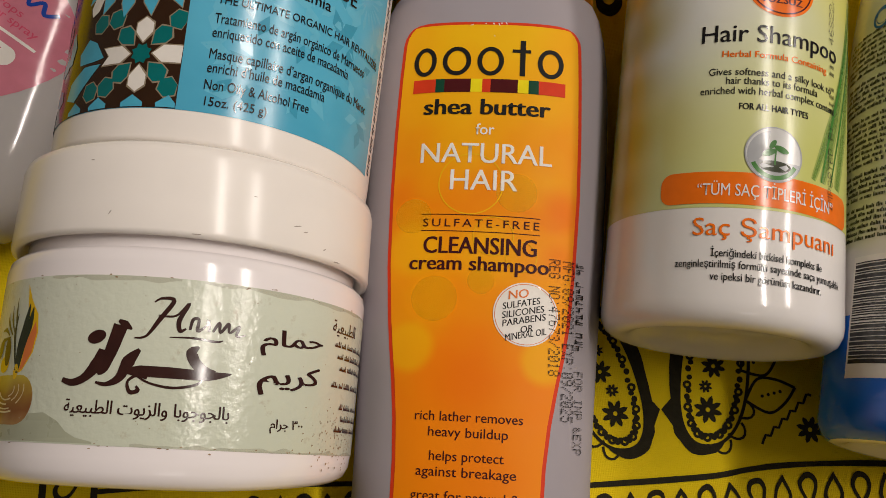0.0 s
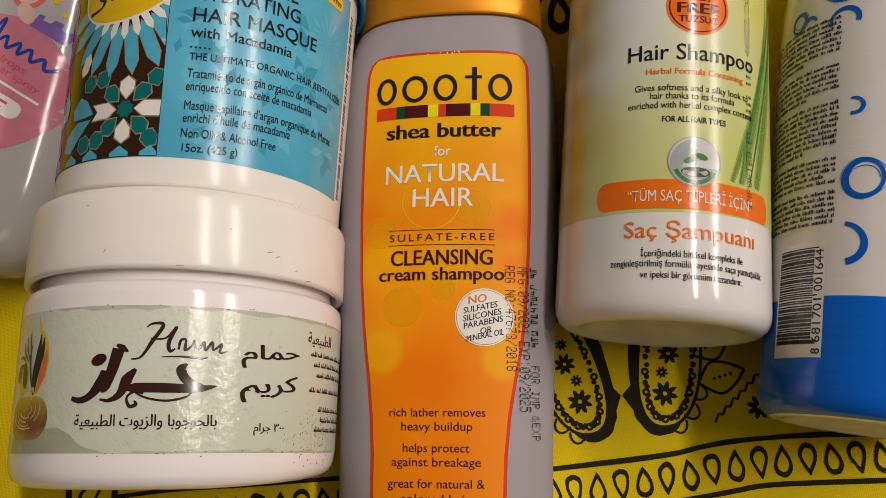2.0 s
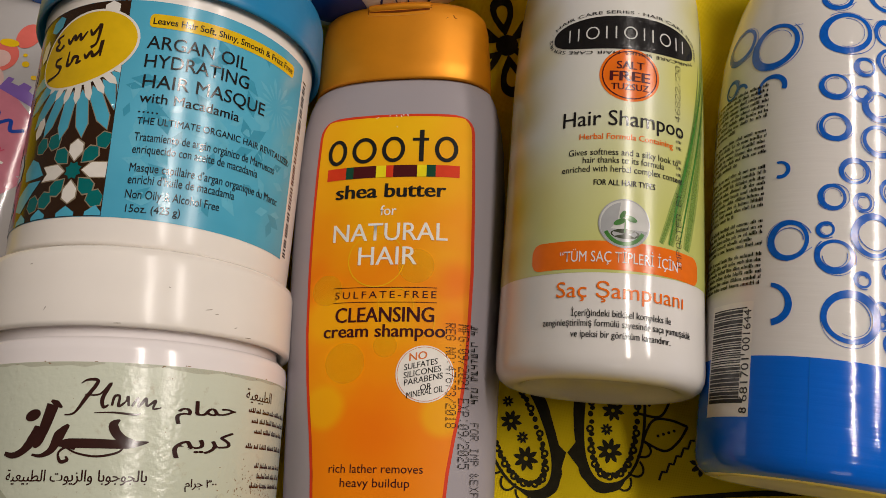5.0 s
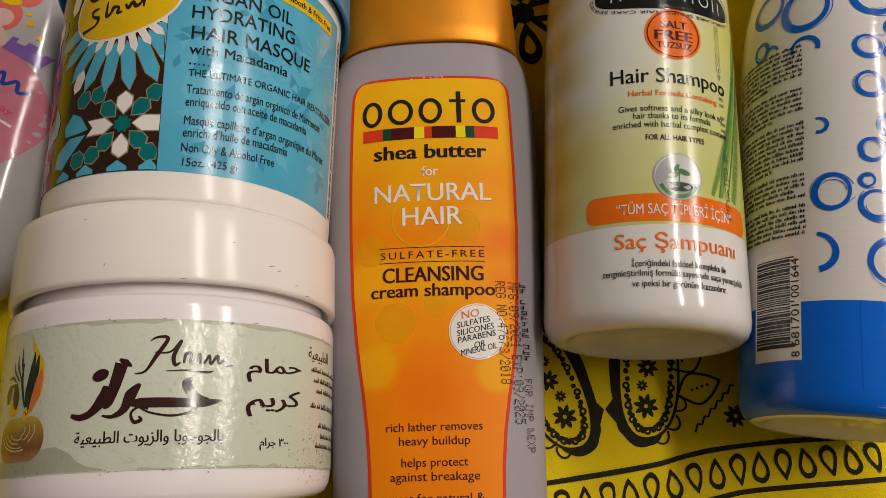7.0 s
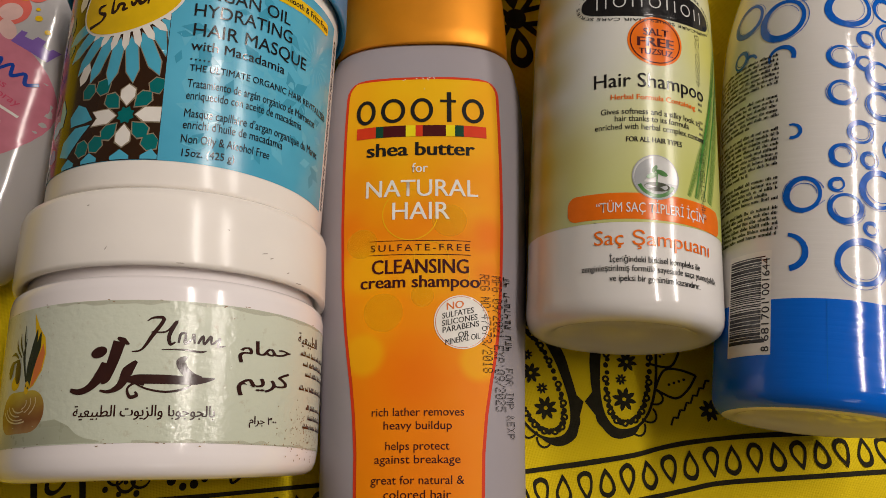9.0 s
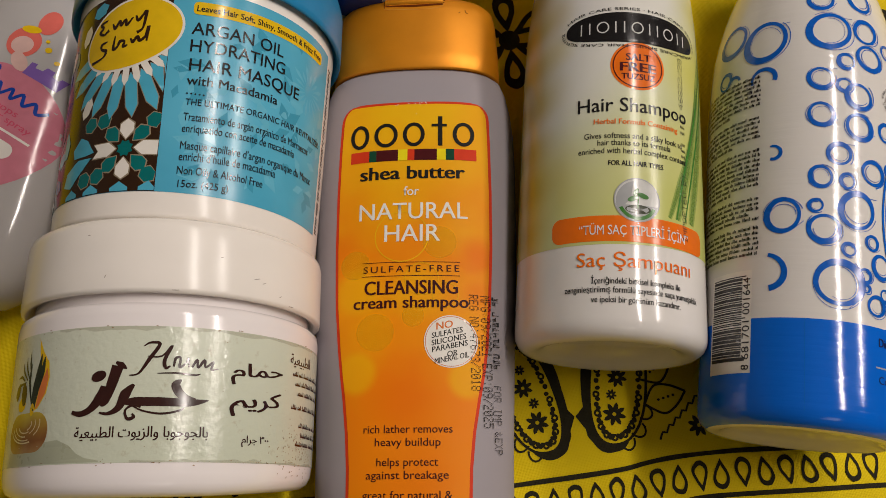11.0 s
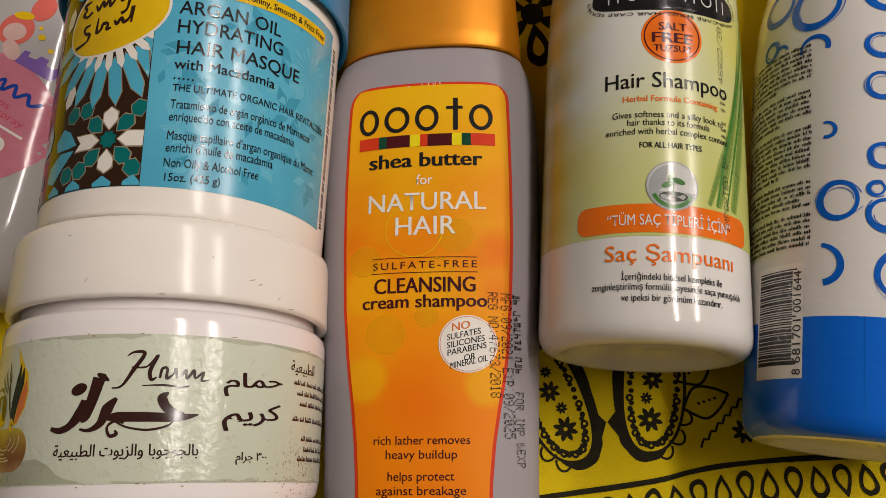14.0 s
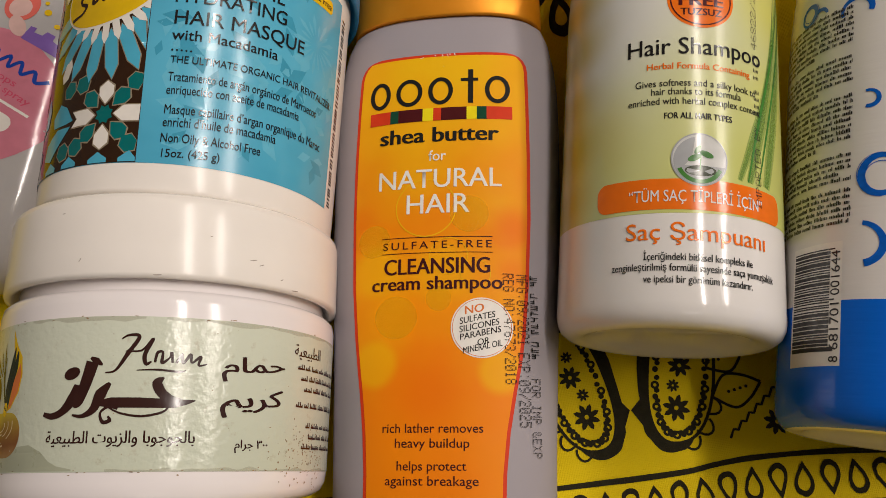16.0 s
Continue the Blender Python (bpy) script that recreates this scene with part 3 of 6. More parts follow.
def two_tone(name, stops, rough=0.3, axis=1, low=0.0, high=1.0, side=0.0, noise_scale=40.0, noise_amount=0.15, dirt=None, spec=0.45, relief=0.06, relief_scale=160):
    """A printed gradient along an axis of the thing, blurred by noise."""
    m = material(name, (1, 1, 1), rough, bump=relief, bump_scale=relief_scale, spec=spec)
    nt = m.node_tree
    b = nt.nodes["Principled BSDF"]
    tc = nt.nodes.new("ShaderNodeTexCoord")
    sep = nt.nodes.new("ShaderNodeSeparateXYZ")
    nt.links.new(tc.outputs["Object"], sep.inputs[0])
    rng = nt.nodes.new("ShaderNodeMapRange")
    rng.inputs["From Min"].default_value, rng.inputs["From Max"].default_value = low, high
    nt.links.new(sep.outputs[axis], rng.inputs["Value"])
    no = nt.nodes.new("ShaderNodeTexNoise")
    no.inputs["Scale"].default_value, no.inputs["Detail"].default_value = noise_scale, 2
    nt.links.new(tc.outputs["Object"], no.inputs["Vector"])
    add = nt.nodes.new("ShaderNodeMath")
    add.operation = "MULTIPLY_ADD"
    add.inputs[1].default_value = noise_amount * 2
    nt.links.new(no.outputs["Fac"], add.inputs[0])
    nt.links.new(rng.outputs["Result"], add.inputs[2])
    sub = nt.nodes.new("ShaderNodeMath")
    sub.operation = "SUBTRACT"
    sub.inputs[1].default_value = noise_amount
    nt.links.new(add.outputs[0], sub.inputs[0])
    last = sub
    if side:
        k = nt.nodes.new("ShaderNodeMath")
        k.operation = "MULTIPLY_ADD"
        k.inputs[1].default_value = side
        nt.links.new(sep.outputs[0], k.inputs[0])
        nt.links.new(sub.outputs[0], k.inputs[2])
        last = k
    ramp = nt.nodes.new("ShaderNodeValToRGB")
    el = ramp.color_ramp.elements
    el[0].position, el[0].color = stops[0][0], (*stops[0][1], 1)
    el[1].position, el[1].color = stops[-1][0], (*stops[-1][1], 1)
    for pos, col in stops[1:-1]:
        e = el.new(pos)
        e.color = (*col, 1)
    nt.links.new(last.outputs[0], ramp.inputs["Fac"])
    out = ramp.outputs["Color"]
    if dirt:
        dn = nt.nodes.new("ShaderNodeTexNoise")
        dn.inputs["Scale"].default_value, dn.inputs["Detail"].default_value, dn.inputs["Roughness"].default_value = 170, 8, 0.7
        nt.links.new(tc.outputs["Object"], dn.inputs["Vector"])
        dr = nt.nodes.new("ShaderNodeValToRGB")
        dr.color_ramp.elements[0].position, dr.color_ramp.elements[1].position = 0.60, 0.72
        dr.color_ramp.elements[0].color, dr.color_ramp.elements[1].color = (0, 0, 0, 1), (0.6, 0.6, 0.6, 1)
        nt.links.new(dn.outputs["Fac"], dr.inputs["Fac"])
        mx = nt.nodes.new("ShaderNodeMix")
        mx.data_type = "RGBA"
        nt.links.new(dr.outputs["Color"], mx.inputs["Factor"])
        nt.links.new(out, mx.inputs["A"])
        mx.inputs["B"].default_value = (*dirt, 1)
        out = mx.outputs["Result"]
    nt.links.new(out, b.inputs["Base Color"])
    return m


def rounded(u0, s0, u1, s1, r, n=6):
    pts = []
    for cx, cy, a in ((u1 - r, s1 - r, 0), (u0 + r, s1 - r, 90), (u0 + r, s0 + r, 180), (u1 - r, s0 + r, 270)):
        for i in range(n + 1):
            t = radians(a + 90 * i / n)
            pts.append((cx + r * math.cos(t), cy + r * math.sin(t)))
    return pts


def blot(m, x, y, r0, r1, colour, strength):
    """A soft blot of colour in the thing's own x and y: full inside r0, gone at r1."""
    nt = m.node_tree
    b = nt.nodes["Principled BSDF"]
    before = b.inputs["Base Color"].links[0].from_socket
    tc = nt.nodes.new("ShaderNodeTexCoord")
    flat = nt.nodes.new("ShaderNodeVectorMath")
    flat.operation = "MULTIPLY"
    flat.inputs[1].default_value = (1, 1, 0)
    nt.links.new(tc.outputs["Object"], flat.inputs[0])
    far = nt.nodes.new("ShaderNodeVectorMath")
    far.operation = "DISTANCE"
    far.inputs[1].default_value = (x, y, 0)
    nt.links.new(flat.outputs["Vector"], far.inputs[0])
    rng = nt.nodes.new("ShaderNodeMapRange")
    rng.interpolation_type = "SMOOTHSTEP"
    rng.inputs["From Min"].default_value, rng.inputs["From Max"].default_value = r0, r1
    rng.inputs["To Min"].default_value, rng.inputs["To Max"].default_value = strength, 0.0
    nt.links.new(far.outputs["Value"], rng.inputs["Value"])
    mix = nt.nodes.new("ShaderNodeMixRGB")
    mix.inputs[2].default_value = (*colour, 1)
    nt.links.new(rng.outputs["Result"], mix.inputs[0])
    nt.links.new(before, mix.inputs[1])
    nt.links.new(mix.outputs[0], b.inputs["Base Color"])

# ---- print on the oval bottle ----
LEMON = ink_material("lemon_ink", (0.88, 0.72, 0.015))
LABEL_EDGE = [(-0.078, -0.0216, 0.0208), (-0.0596, -0.0214, 0.0208), (-0.0462, -0.0216, 0.0213), (-0.0345, -0.0224, 0.0225), (-0.0233, -0.0237, 0.0244), (-0.0144, -0.0250, 0.0261), (-0.0053, -0.0262, 0.0274), (0.0106, -0.0277, 0.0287),
              (0.0327, -0.0286, 0.0298), (0.055, -0.0289, 0.0301), (0.075, -0.0288, 0.0300), (0.0868, -0.0285, 0.0298), (0.0893, -0.0281, 0.0295), (0.0913, -0.0272, 0.0286), (0.0929, -0.0258, 0.0272), (0.0938, -0.0240, 0.0254), (0.0943, -0.0209, 0.0223)]
LABEL_ORANGE = two_tone("amber_label_print", [(0.0, (0.86, 0.26, 0.003)), (0.28, (0.86, 0.225, 0.003)), (0.46, (0.86, 0.32, 0.003)), (0.60, (0.83, 0.24, 0.003)), (0.78, (0.84, 0.35, 0.004)), (1.0, (0.85, 0.465, 0.006))],
                        0.5, 1, -0.075, 0.095, noise_scale=34, noise_amount=0.26, spec=0.12)
fill = [(s, a, b) for s, a, b in LABEL_EDGE]
sheet = Ink(OVAL.wrap, 0.00010)
sheet.quads([(a, s) for s, a, b in fill], [(0.0, s) for s, a, b in fill])
sheet.quads([(0.0, s) for s, a, b in fill], [(b, s) for s, a, b in fill])
oval_label = sheet.put("front_label", SATIN_RED, oval_bottle, "orange and amber paper label with red border")
IN = 0.0011
inner = Ink(OVAL.wrap, 0.00018)
fin = [(min(s, 0.0943 - IN) if s > 0.09 else s, a + IN, b - IN) for s, a, b in fill]
inner.quads([(a, s) for s, a, b in fin], [(0.0, s) for s, a, b in fin])
inner.quads([(0.0, s) for s, a, b in fin], [(b, s) for s, a, b in fin])
inner.put("label_field", LABEL_ORANGE, oval_label, "amber field fading to orange")

for u, s, r0, r1, colour, fac in ((-0.019, -0.014, 0.0050, 0.0090, (0.86, 0.42, 0.004), 0.75), (0.020, -0.0165, 0.0045, 0.0085, (0.86, 0.42, 0.004), 0.75), (-0.0195, 0.0155, 0.0050, 0.0110, (0.86, 0.43, 0.004), 0.7),
                                  (0.0022, 0.0150, 0.0040, 0.0130, (0.86, 0.42, 0.004), 0.6), (-0.002, -0.0225, 0.0020, 0.0170, (0.82, 0.16, 0.002), 0.65), (0.024, 0.030, 0.0010, 0.0100, (0.80, 0.13, 0.002), 0.6), (0.024, 0.014, 0.0010, 0.0080, (0.80, 0.14, 0.002), 0.5),
                                  (0.0, -0.056, 0.0040, 0.0220, (0.84, 0.19, 0.002), 0.4), (-0.026, 0.034, 0.0010, 0.0080, (0.82, 0.18, 0.002), 0.5)):
    blot(LABEL_ORANGE, u, s, r0, r1, colour, fac)
spots = Ink(OVAL.wrap, 0.00026)
for u, s, r in ((0.0105, 0.034, 0.0062), (-0.0125, 0.0005, 0.0068), (0.0010, 0.0062, 0.0040), (-0.0205, 0.026, 0.0055)):
    spots.ellipse(u, s, r, r, count=32)
spots.put("light_spot", BOKEH, oval_label)
HALO = ink_material("halo_amber_ink", (0.86, 0.45, 0.006), 0.5, spec=0.12)
halo = Ink(OVAL.wrap, 0.0003)
halo.ring(-0.0035, 0.0365, 0.0098, 0.0098, 0.0004).ring(0.004, 0.020, 0.0060, 0.0060, 0.0003).ring(0.0125, 0.014, 0.0046, 0.0046, 0.0003)
halo.put("light_ring", HALO, oval_label)

flecks = Ink(OVAL.wrap, 0.00022)
for u, s, du, ds in ((0.0010, 0.0936, 0.0004, 0.0007), (0.0028, 0.0934, 0.0003, 0.0012), (0.0036, 0.0939, 0.0006, 0.0004), (-0.0015, 0.0937, 0.0007, 0.0003), (0.0052, 0.0938, 0.0004, 0.0009), (-0.0062, 0.0931, 0.0016, 0.0002), (0.0015, 0.0889, 0.0002, 0.0005)):
    flecks.ellipse(u, s, du * 0.5, ds * 0.6, 20, count=7)
flecks.put("wear_fleck", SATIN_WHITE, oval_bottle, "pale wear flecks on the label edge")["kind"] = "stuff"
OFF = 0.00034
logo = Ink(OVAL.wrap, OFF)
for u0, u1 in ((-0.0243, -0.0168), (-0.0149, -0.0056), (-0.0037, 0.0049), (0.0156, 0.0240)):
    logo.ring((u0 + u1) / 2, 0.0793, (u1 - u0) / 2 - 0.0008, 0.0046, 0.0015, count=32)
logo.bar(0.0100, 0.0741, 0.0117, 0.0873).bar(0.0075, 0.0827, 0.0134, 0.0839)
logo.put("logo_shape", SATIN_BLACK, oval_label, "dark rounded logo shapes")
for k, (a, b, mat) in enumerate(((0, 0.148, SATIN_RED), (0.148, 0.207, DARK_GREEN), (0.207, 0.381, MAROON), (0.381, 0.456, LEMON), (0.456, 0.511, SATIN_RED), (0.511, 0.689, MAROON), (0.689, 0.759, LEMON), (0.759, 0.826, DARK_GREEN), (0.826, 1.0, SATIN_RED))):
    Ink(OVAL.wrap, OFF).bar(-0.0238 + 0.0484 * a, 0.0679, -0.0238 + 0.0484 * b, 0.0727).put("colour_block", mat, oval_label)
words = Ink(OVAL.wrap, OFF)
words.text("shea butter", -0.0196, 0.0199, 0.0600, 0.0056, bold=0.030).put("lettering", SATIN_BLACK, oval_label, "bold black lettering")
words = Ink(OVAL.wrap, OFF)
words.text("for", -0.0029, 0.0028, 0.0530, 0.0038, bold=0.012).text("NATURAL", -0.0195, 0.0208, 0.0434, 0.0067, bold=0.010).text("HAIR", -0.0098, 0.0106, 0.0345, 0.0067, bold=0.010)
words.put("lettering", SATIN_WHITE, oval_label, "white lettering")
words = Ink(OVAL.wrap, OFF)
words.stroke([(-0.0178, 0.0265), (0.0178, 0.0262)], 0.00022).stroke([(-0.0178, 0.0213), (0.0178, 0.0210)], 0.00022)
words.text("SULFATE-FREE", -0.0173, 0.0176, 0.0226, 0.0025, spacing=1.35)
words.text("CLEANSING", -0.0166, 0.0169, 0.0143, 0.0052, bold=0.022).text("cream shampoo", -0.0205, 0.0206, 0.0092, 0.0044, bold=0.022)
for body, half, mid, s in (("rich lather removes", 0.0151, -0.0005, -0.0345), ("heavy buildup", 0.0111, -0.0005, -0.0388), ("helps protect", 0.0103, -0.0006, -0.0453), ("against breakage", 0.0138, -0.0006, -0.0495),
                           ("great for natural &", 0.0149, -0.0006, -0.0559), ("colored hair", 0.0107, -0.0006, -0.0603)):
    words.text(body, mid - half, mid + half, s, 0.0027)
words.put("lettering", SATIN_BROWN, oval_label, "dark brown lettering")
Ink(OVAL.wrap, OFF).ellipse(0.0143, -0.0031, 0.0094, 0.0094, count=44).put("badge", SATIN_WHITE, oval_label, "round white badge")
Ink(OVAL.wrap, 0.0004).text("NO", 0.0093, 0.0150, 0.0010, 0.0026, bold=0.02, s1=0.0020).ring(0.0143, -0.0031, 0.0089, 0.0089, 0.00018).put("lettering", SALMON, oval_label, "orange badge lettering")
words = Ink(OVAL.wrap, 0.0004)
for body, a, b, s in (("SULFATES", 0.0077, 0.0184, -0.0021), ("SILICONES", 0.0076, 0.0196, -0.0047), ("PARABENS", 0.0078, 0.0201, -0.0071), ("OR", 0.0130, 0.0166, -0.0087), ("MINERAL OIL", 0.0087, 0.0204, -0.0112)):
    words.text(body, a, b, s, 0.0020, bold=0.012, s1=s + (b - a) * 0.22)
words.put("lettering", SATIN_BLACK, oval_label, "small black badge lettering")
stamp = Ink(OVAL.wrap, 0.0005)
stamp.dots("REG NO:47673/2018", 0.0210, 0.0140, -0.0204, 0.0029, u_end=0.0214)
stamp.dots("MFG:09/2021 EXP:09/2025", 0.0251, 0.0138, -0.0330, 0.0030, u_end=0.0253)
stamp.dots("FOR IMP &EXP", 0.0289, -0.0184, -0.0418, 0.0022, u_end=0.0288)
# the stamped name beside them stays plain bars
for k in range(14):
    if k not in (2, 10):
        top = 0.0139 - 0.00190 * k
        for d in (0.0, 0.00055, 0.0011):
            if (k * 7 + int(d * 2e4)) % 4:
                stamp.bar(0.0289, top - d - 0.0002, 0.0311 if (k + int(d * 1e4)) % 3 else 0.0300, top - d)
        stamp.bar(0.0289 + 0.0009 * (k % 3), top - 0.0014, 0.0292 + 0.0009 * (k % 3), top)
stamp.put("date_stamp", SATIN_BLACK, oval_bottle, "dot-matrix date stamp in black")
# flip tab of the cap
TAB = [(-0.0124, 0.1400), (-0.0118, 0.1394), (-0.0060, 0.1388), (0.0020, 0.1386), (0.0085, 0.1390), (0.0115, 0.1402), (0.0124, 0.1420)]
DARK_GOLD = material("gold_shadow_seam_scratch", (0.13, 0.026, 0.002), 0.8, spec=0.1)
SCOOP_GOLD = material("pale_gold_line", (0.78, 0.36, 0.05), 0.45, metal=0.4)
# paler line along the scoop's edge; no hollow is cut
tab = Ink(CAP.wrap, 0.00012)
tab.stroke(TAB, 0.0003)
tab.put("thumb_scoop", SCOOP_GOLD, oval_bottle, "shallow scoop under the flip tab")
Ink(CAP.wrap, 0.00014).stroke([(0.0124, 0.1418), (0.0126, 0.1440)], 0.0005, smooth=1).stroke([(-0.0124, 0.1402), (-0.0125, 0.1420)], 0.0003, smooth=1).put("tab_seam", DARK_GOLD, oval_bottle, "seam beside the flip tab")
Ink(CAP.wrap, 0.00012).stroke([(0.0212, 0.1392), (0.0216, 0.1380), (0.0224, 0.1376)], 0.0003).stroke([(0.0185, 0.1372), (0.0192, 0.1380)], 0.00018, smooth=1).put("scratch", DARK_GOLD, oval_bottle, "small dark scratch in the gold")
lip = bmesh.new()
rows = []
for s, h in ((0.1418, 0.0001), (0.1424, 0.0010), (0.1436, 0.0013), (0.1456, 0.0010), (0.1466, -0.002)):
    rows.append([lip.verts.new(CAP.wrap(-0.0121 + 0.0242 * i / 16, min(s, 0.1462), h)) for i in range(17)])
for lo, hi in zip(rows, rows[1:]):
    for i in range(16):
        lip.faces.new((lo[i], lo[i + 1], hi[i + 1], hi[i]))
part("flip_tab", lip, GOLD, oval_bottle, "raised lip of the flip tab")
# the lip's shadow on the cap, painted as a dark brown stroke
Ink(CAP.wrap, 0.00015).stroke([(-0.0120, 0.1412), (0.0, 0.1406), (0.0120, 0.1414)], 0.0009, taper=[0.0004, 0.0012, 0.0007]).put("tab_shadow", DARK_GOLD, oval_bottle, "shadow line painted under the tab")

# ---- print on the round bottle ----


def fi(form, deg, s=0.0):
    return radians(deg) * form.at(s)[0]


GREEN_LABEL = two_tone("yellow_green_label_print", [(0.0, (0.52, 0.54, 0.16)), (0.30, (0.57, 0.58, 0.27)), (0.50, (0.63, 0.64, 0.43)), (0.70, (0.69, 0.68, 0.62)), (1.0, (0.72, 0.70, 0.68))], 0.22, 1, 0.012, 0.128,
                       side=-9.0, noise_scale=22, noise_amount=0.12)
sleeve = Ink(ROUND.wrap, 0.00008)
N_ARC = 110
ss = np.r_[np.linspace(0.0, 1.0, 22)]
for j in range(N_ARC):
    p, q = -175 + 350 * j / N_ARC, -175 + 350 * (j + 1) / N_ARC
    base = [0.0158 + 0.0012 * math.sin(radians(a * 1.1 - 60)) for a in (p, q)]
    for i in range(21):
        a0, a1 = base[0] + (0.1305 - base[0]) * ss[i], base[0] + (0.1305 - base[0]) * ss[i + 1]
        b0, b1 = base[1] + (0.1305 - base[1]) * ss[i], base[1] + (0.1305 - base[1]) * ss[i + 1]
        x, y = radians(p) * 0.0338, radians(q) * 0.0338
        v = len(sleeve.verts)
        sleeve.verts += [(x, a0), (y, b0), (y, b1), (x, a1)]
        sleeve.faces.append((v, v + 1, v + 2, v + 3))
ROUND_FLAT = Form(cyl([(-0.0195, 0.0338), (0.09, 0.0338), (0.11, 0.0332), (0.127, 0.0318), (0.145, 0.0285)], 0.034))


def on_round(u, s, off):
    a, b, z = ROUND_FLAT.at(s)
    ang = u / 0.0338
    return Vector(((a + off) * math.sin(ang), s, z + (a + off) * math.cos(ang)))


sleeve.lay = on_round
round_label = sleeve.put("wrap_label", GREEN_LABEL, round_bottle, "yellow-green wrap label fading to white")


def deg(d):
    return radians(d) * 0.0338


# the two blots at x -0.033 put the cloth's yellow reflection into the colour
for u, s, r0, r1, colour, fac in ((-0.0275, 0.108, 0.002, 0.014, (0.60, 0.46, 0.10), 0.6), (-0.0245, 0.092, 0.001, 0.011, (0.66, 0.56, 0.16), 0.5), (-0.0325, 0.120, 0.002, 0.014, (0.58, 0.38, 0.10), 0.5), (-0.033, 0.040, 0.002, 0.026, (0.52, 0.43, 0.03), 0.75), (-0.033, 0.075, 0.002, 0.018, (0.56, 0.48, 0.10), 0.55),
                                  (0.0300, 0.088, 0.004, 0.024, (0.62, 0.58, 0.08), 0.75), (0.0310, 0.115, 0.003, 0.016, (0.60, 0.54, 0.10), 0.6), (0.0305, 0.055, 0.003, 0.018, (0.58, 0.58, 0.12), 0.6)):
    blot(GREEN_LABEL, u, s, r0, r1, colour, fac)
# olive left edge: reflection of the surroundings, laid into the label colour
for k in range(7):
    blot(GREEN_LABEL, -0.0340, 0.022 + 0.0165 * k, 0.0015, 0.0135, (0.44, 0.35, 0.035), 0.8)
for a, wid in (((((34, 0.026), (44, 0.046), (56, 0.070), (66, 0.094), (70, 0.116)), 1.0)), (((46, 0.026), (54, 0.046), (63, 0.068), (70, 0.088), (76, 0.104)), 1.3), (((28, 0.026), (37, 0.040), (47, 0.056), (56, 0.076), (62, 0.096)), 0.7)):
    for k in range(2):
        glaze = Ink(on_round, 0.00011 + 0.00003 * k)
        glaze.stroke([(deg(x), s) for x, s in a], 0.001, taper=[w_ * wid * (0.6 + 0.5 * k) for w_ in (0.0022, 0.0040, 0.0036, 0.0022, 0.0006)])
        glaze.put("leaf_blade", GRASS, round_label, "softly printed grass blade")
blades = Ink(on_round, 0.00016)
for a in (((33, 0.026), (41, 0.045), (54, 0.068), (66, 0.088), (74, 0.104)), ((40, 0.026), (50, 0.048), (62, 0.070), (74, 0.090))):
    blades.stroke([(deg(x), s) for x, s in a], 0.001, taper=[0.0004, 0.0010, 0.0012, 0.0008, 0.0002][:len(a)])
blades.put("leaf_blade", LEAF_GREEN, round_label, "printed green grass blades")
banner = Ink(on_round, 0.00020)
banner.poly(rounded(deg(-42.3), 0.0157, deg(57), 0.0247, 0.0032))
banner.put("banner", ORANGE, round_label, "orange banner with rounded ends")
w = Ink(on_round, 0.00028)
w.text("“TÜM SAÇ TİPLERİ İÇİN”", deg(-25), deg(41.5), 0.0180, 0.0034, bold=0.004)
w.put("lettering", WHITE_INK, round_label, "white banner lettering")
w = Ink(on_round, 0.00022)
w.text("Saç Şampuanı", deg(-26.0), deg(43.0), 0.0069, 0.0049, bold=0.003).text("Herbal Formula Containing", deg(-17.0), deg(35.2), 0.0586, 0.0020, bold=0.02)
w.put("lettering", ORANGE, round_label, "orange lettering")
w = Ink(on_round, 0.00022)
for body, a, b, s, cap, bold in (("İçeriğindeki bitkisel kompleks ile", -17.7, 34.2, 0.0012, 0.0021, 0.008), ("zenginleştirilmiş formülü sayesinde saça yumuşaklık", -33.0, 48.8, -0.0018, 0.0021, 0.008), ("ve ipeksi bir görünüm kazandırır.", -17.7, 34.0, -0.0051, 0.0021, 0.008),
                                 ("FOR ALL HAIR TYPES", -8.6, 24.0, 0.0429, 0.0019, 0.025), ("enriched with herbal complex content", -26, 42.3, 0.0474, 0.0022, 0.006), ("hair thanks to its formula", -14.8, 29.4, 0.0504, 0.0022, 0.006),
                                 ("Gives softness and a silky look to", -22.6, 39.0, 0.0531, 0.0022, 0.006), ("Hair Shampoo", -26.6, 43.3, 0.0634, 0.0054, 0.008)):
    w.text(body, deg(a), deg(b), s, cap, bold=bold)
w.put("lettering", BLACK, round_label, "small black lettering")
w = Ink(on_round, 0.0003)
w.dots("IMPORTED BY", deg(41.4), 0.0190, 0.0442, 0.0021).dots("46822/201", deg(40.6), 0.0690, 0.0922, 0.0021)
for k in range(9):
    for h in range(4):
        if k != 4:
            w.ellipse(deg(41.2) - 0.0006 * h, 0.0480 + 0.0023 * k, 0.00014, 0.0007, count=6)
w.put("import_stamp", BLACK, round_bottle, "dot-matrix import stamp in black")
Ink(on_round, 0.00018).ellipse(deg(9.2), 0.0817, 0.0099, 0.0096, count=48).put("badge", ORANGE, round_label, "round orange badge")
w = Ink(on_round, 0.00026)
w.ring(deg(9.2), 0.0817, 0.0089, 0.0086, 0.0004, count=56)
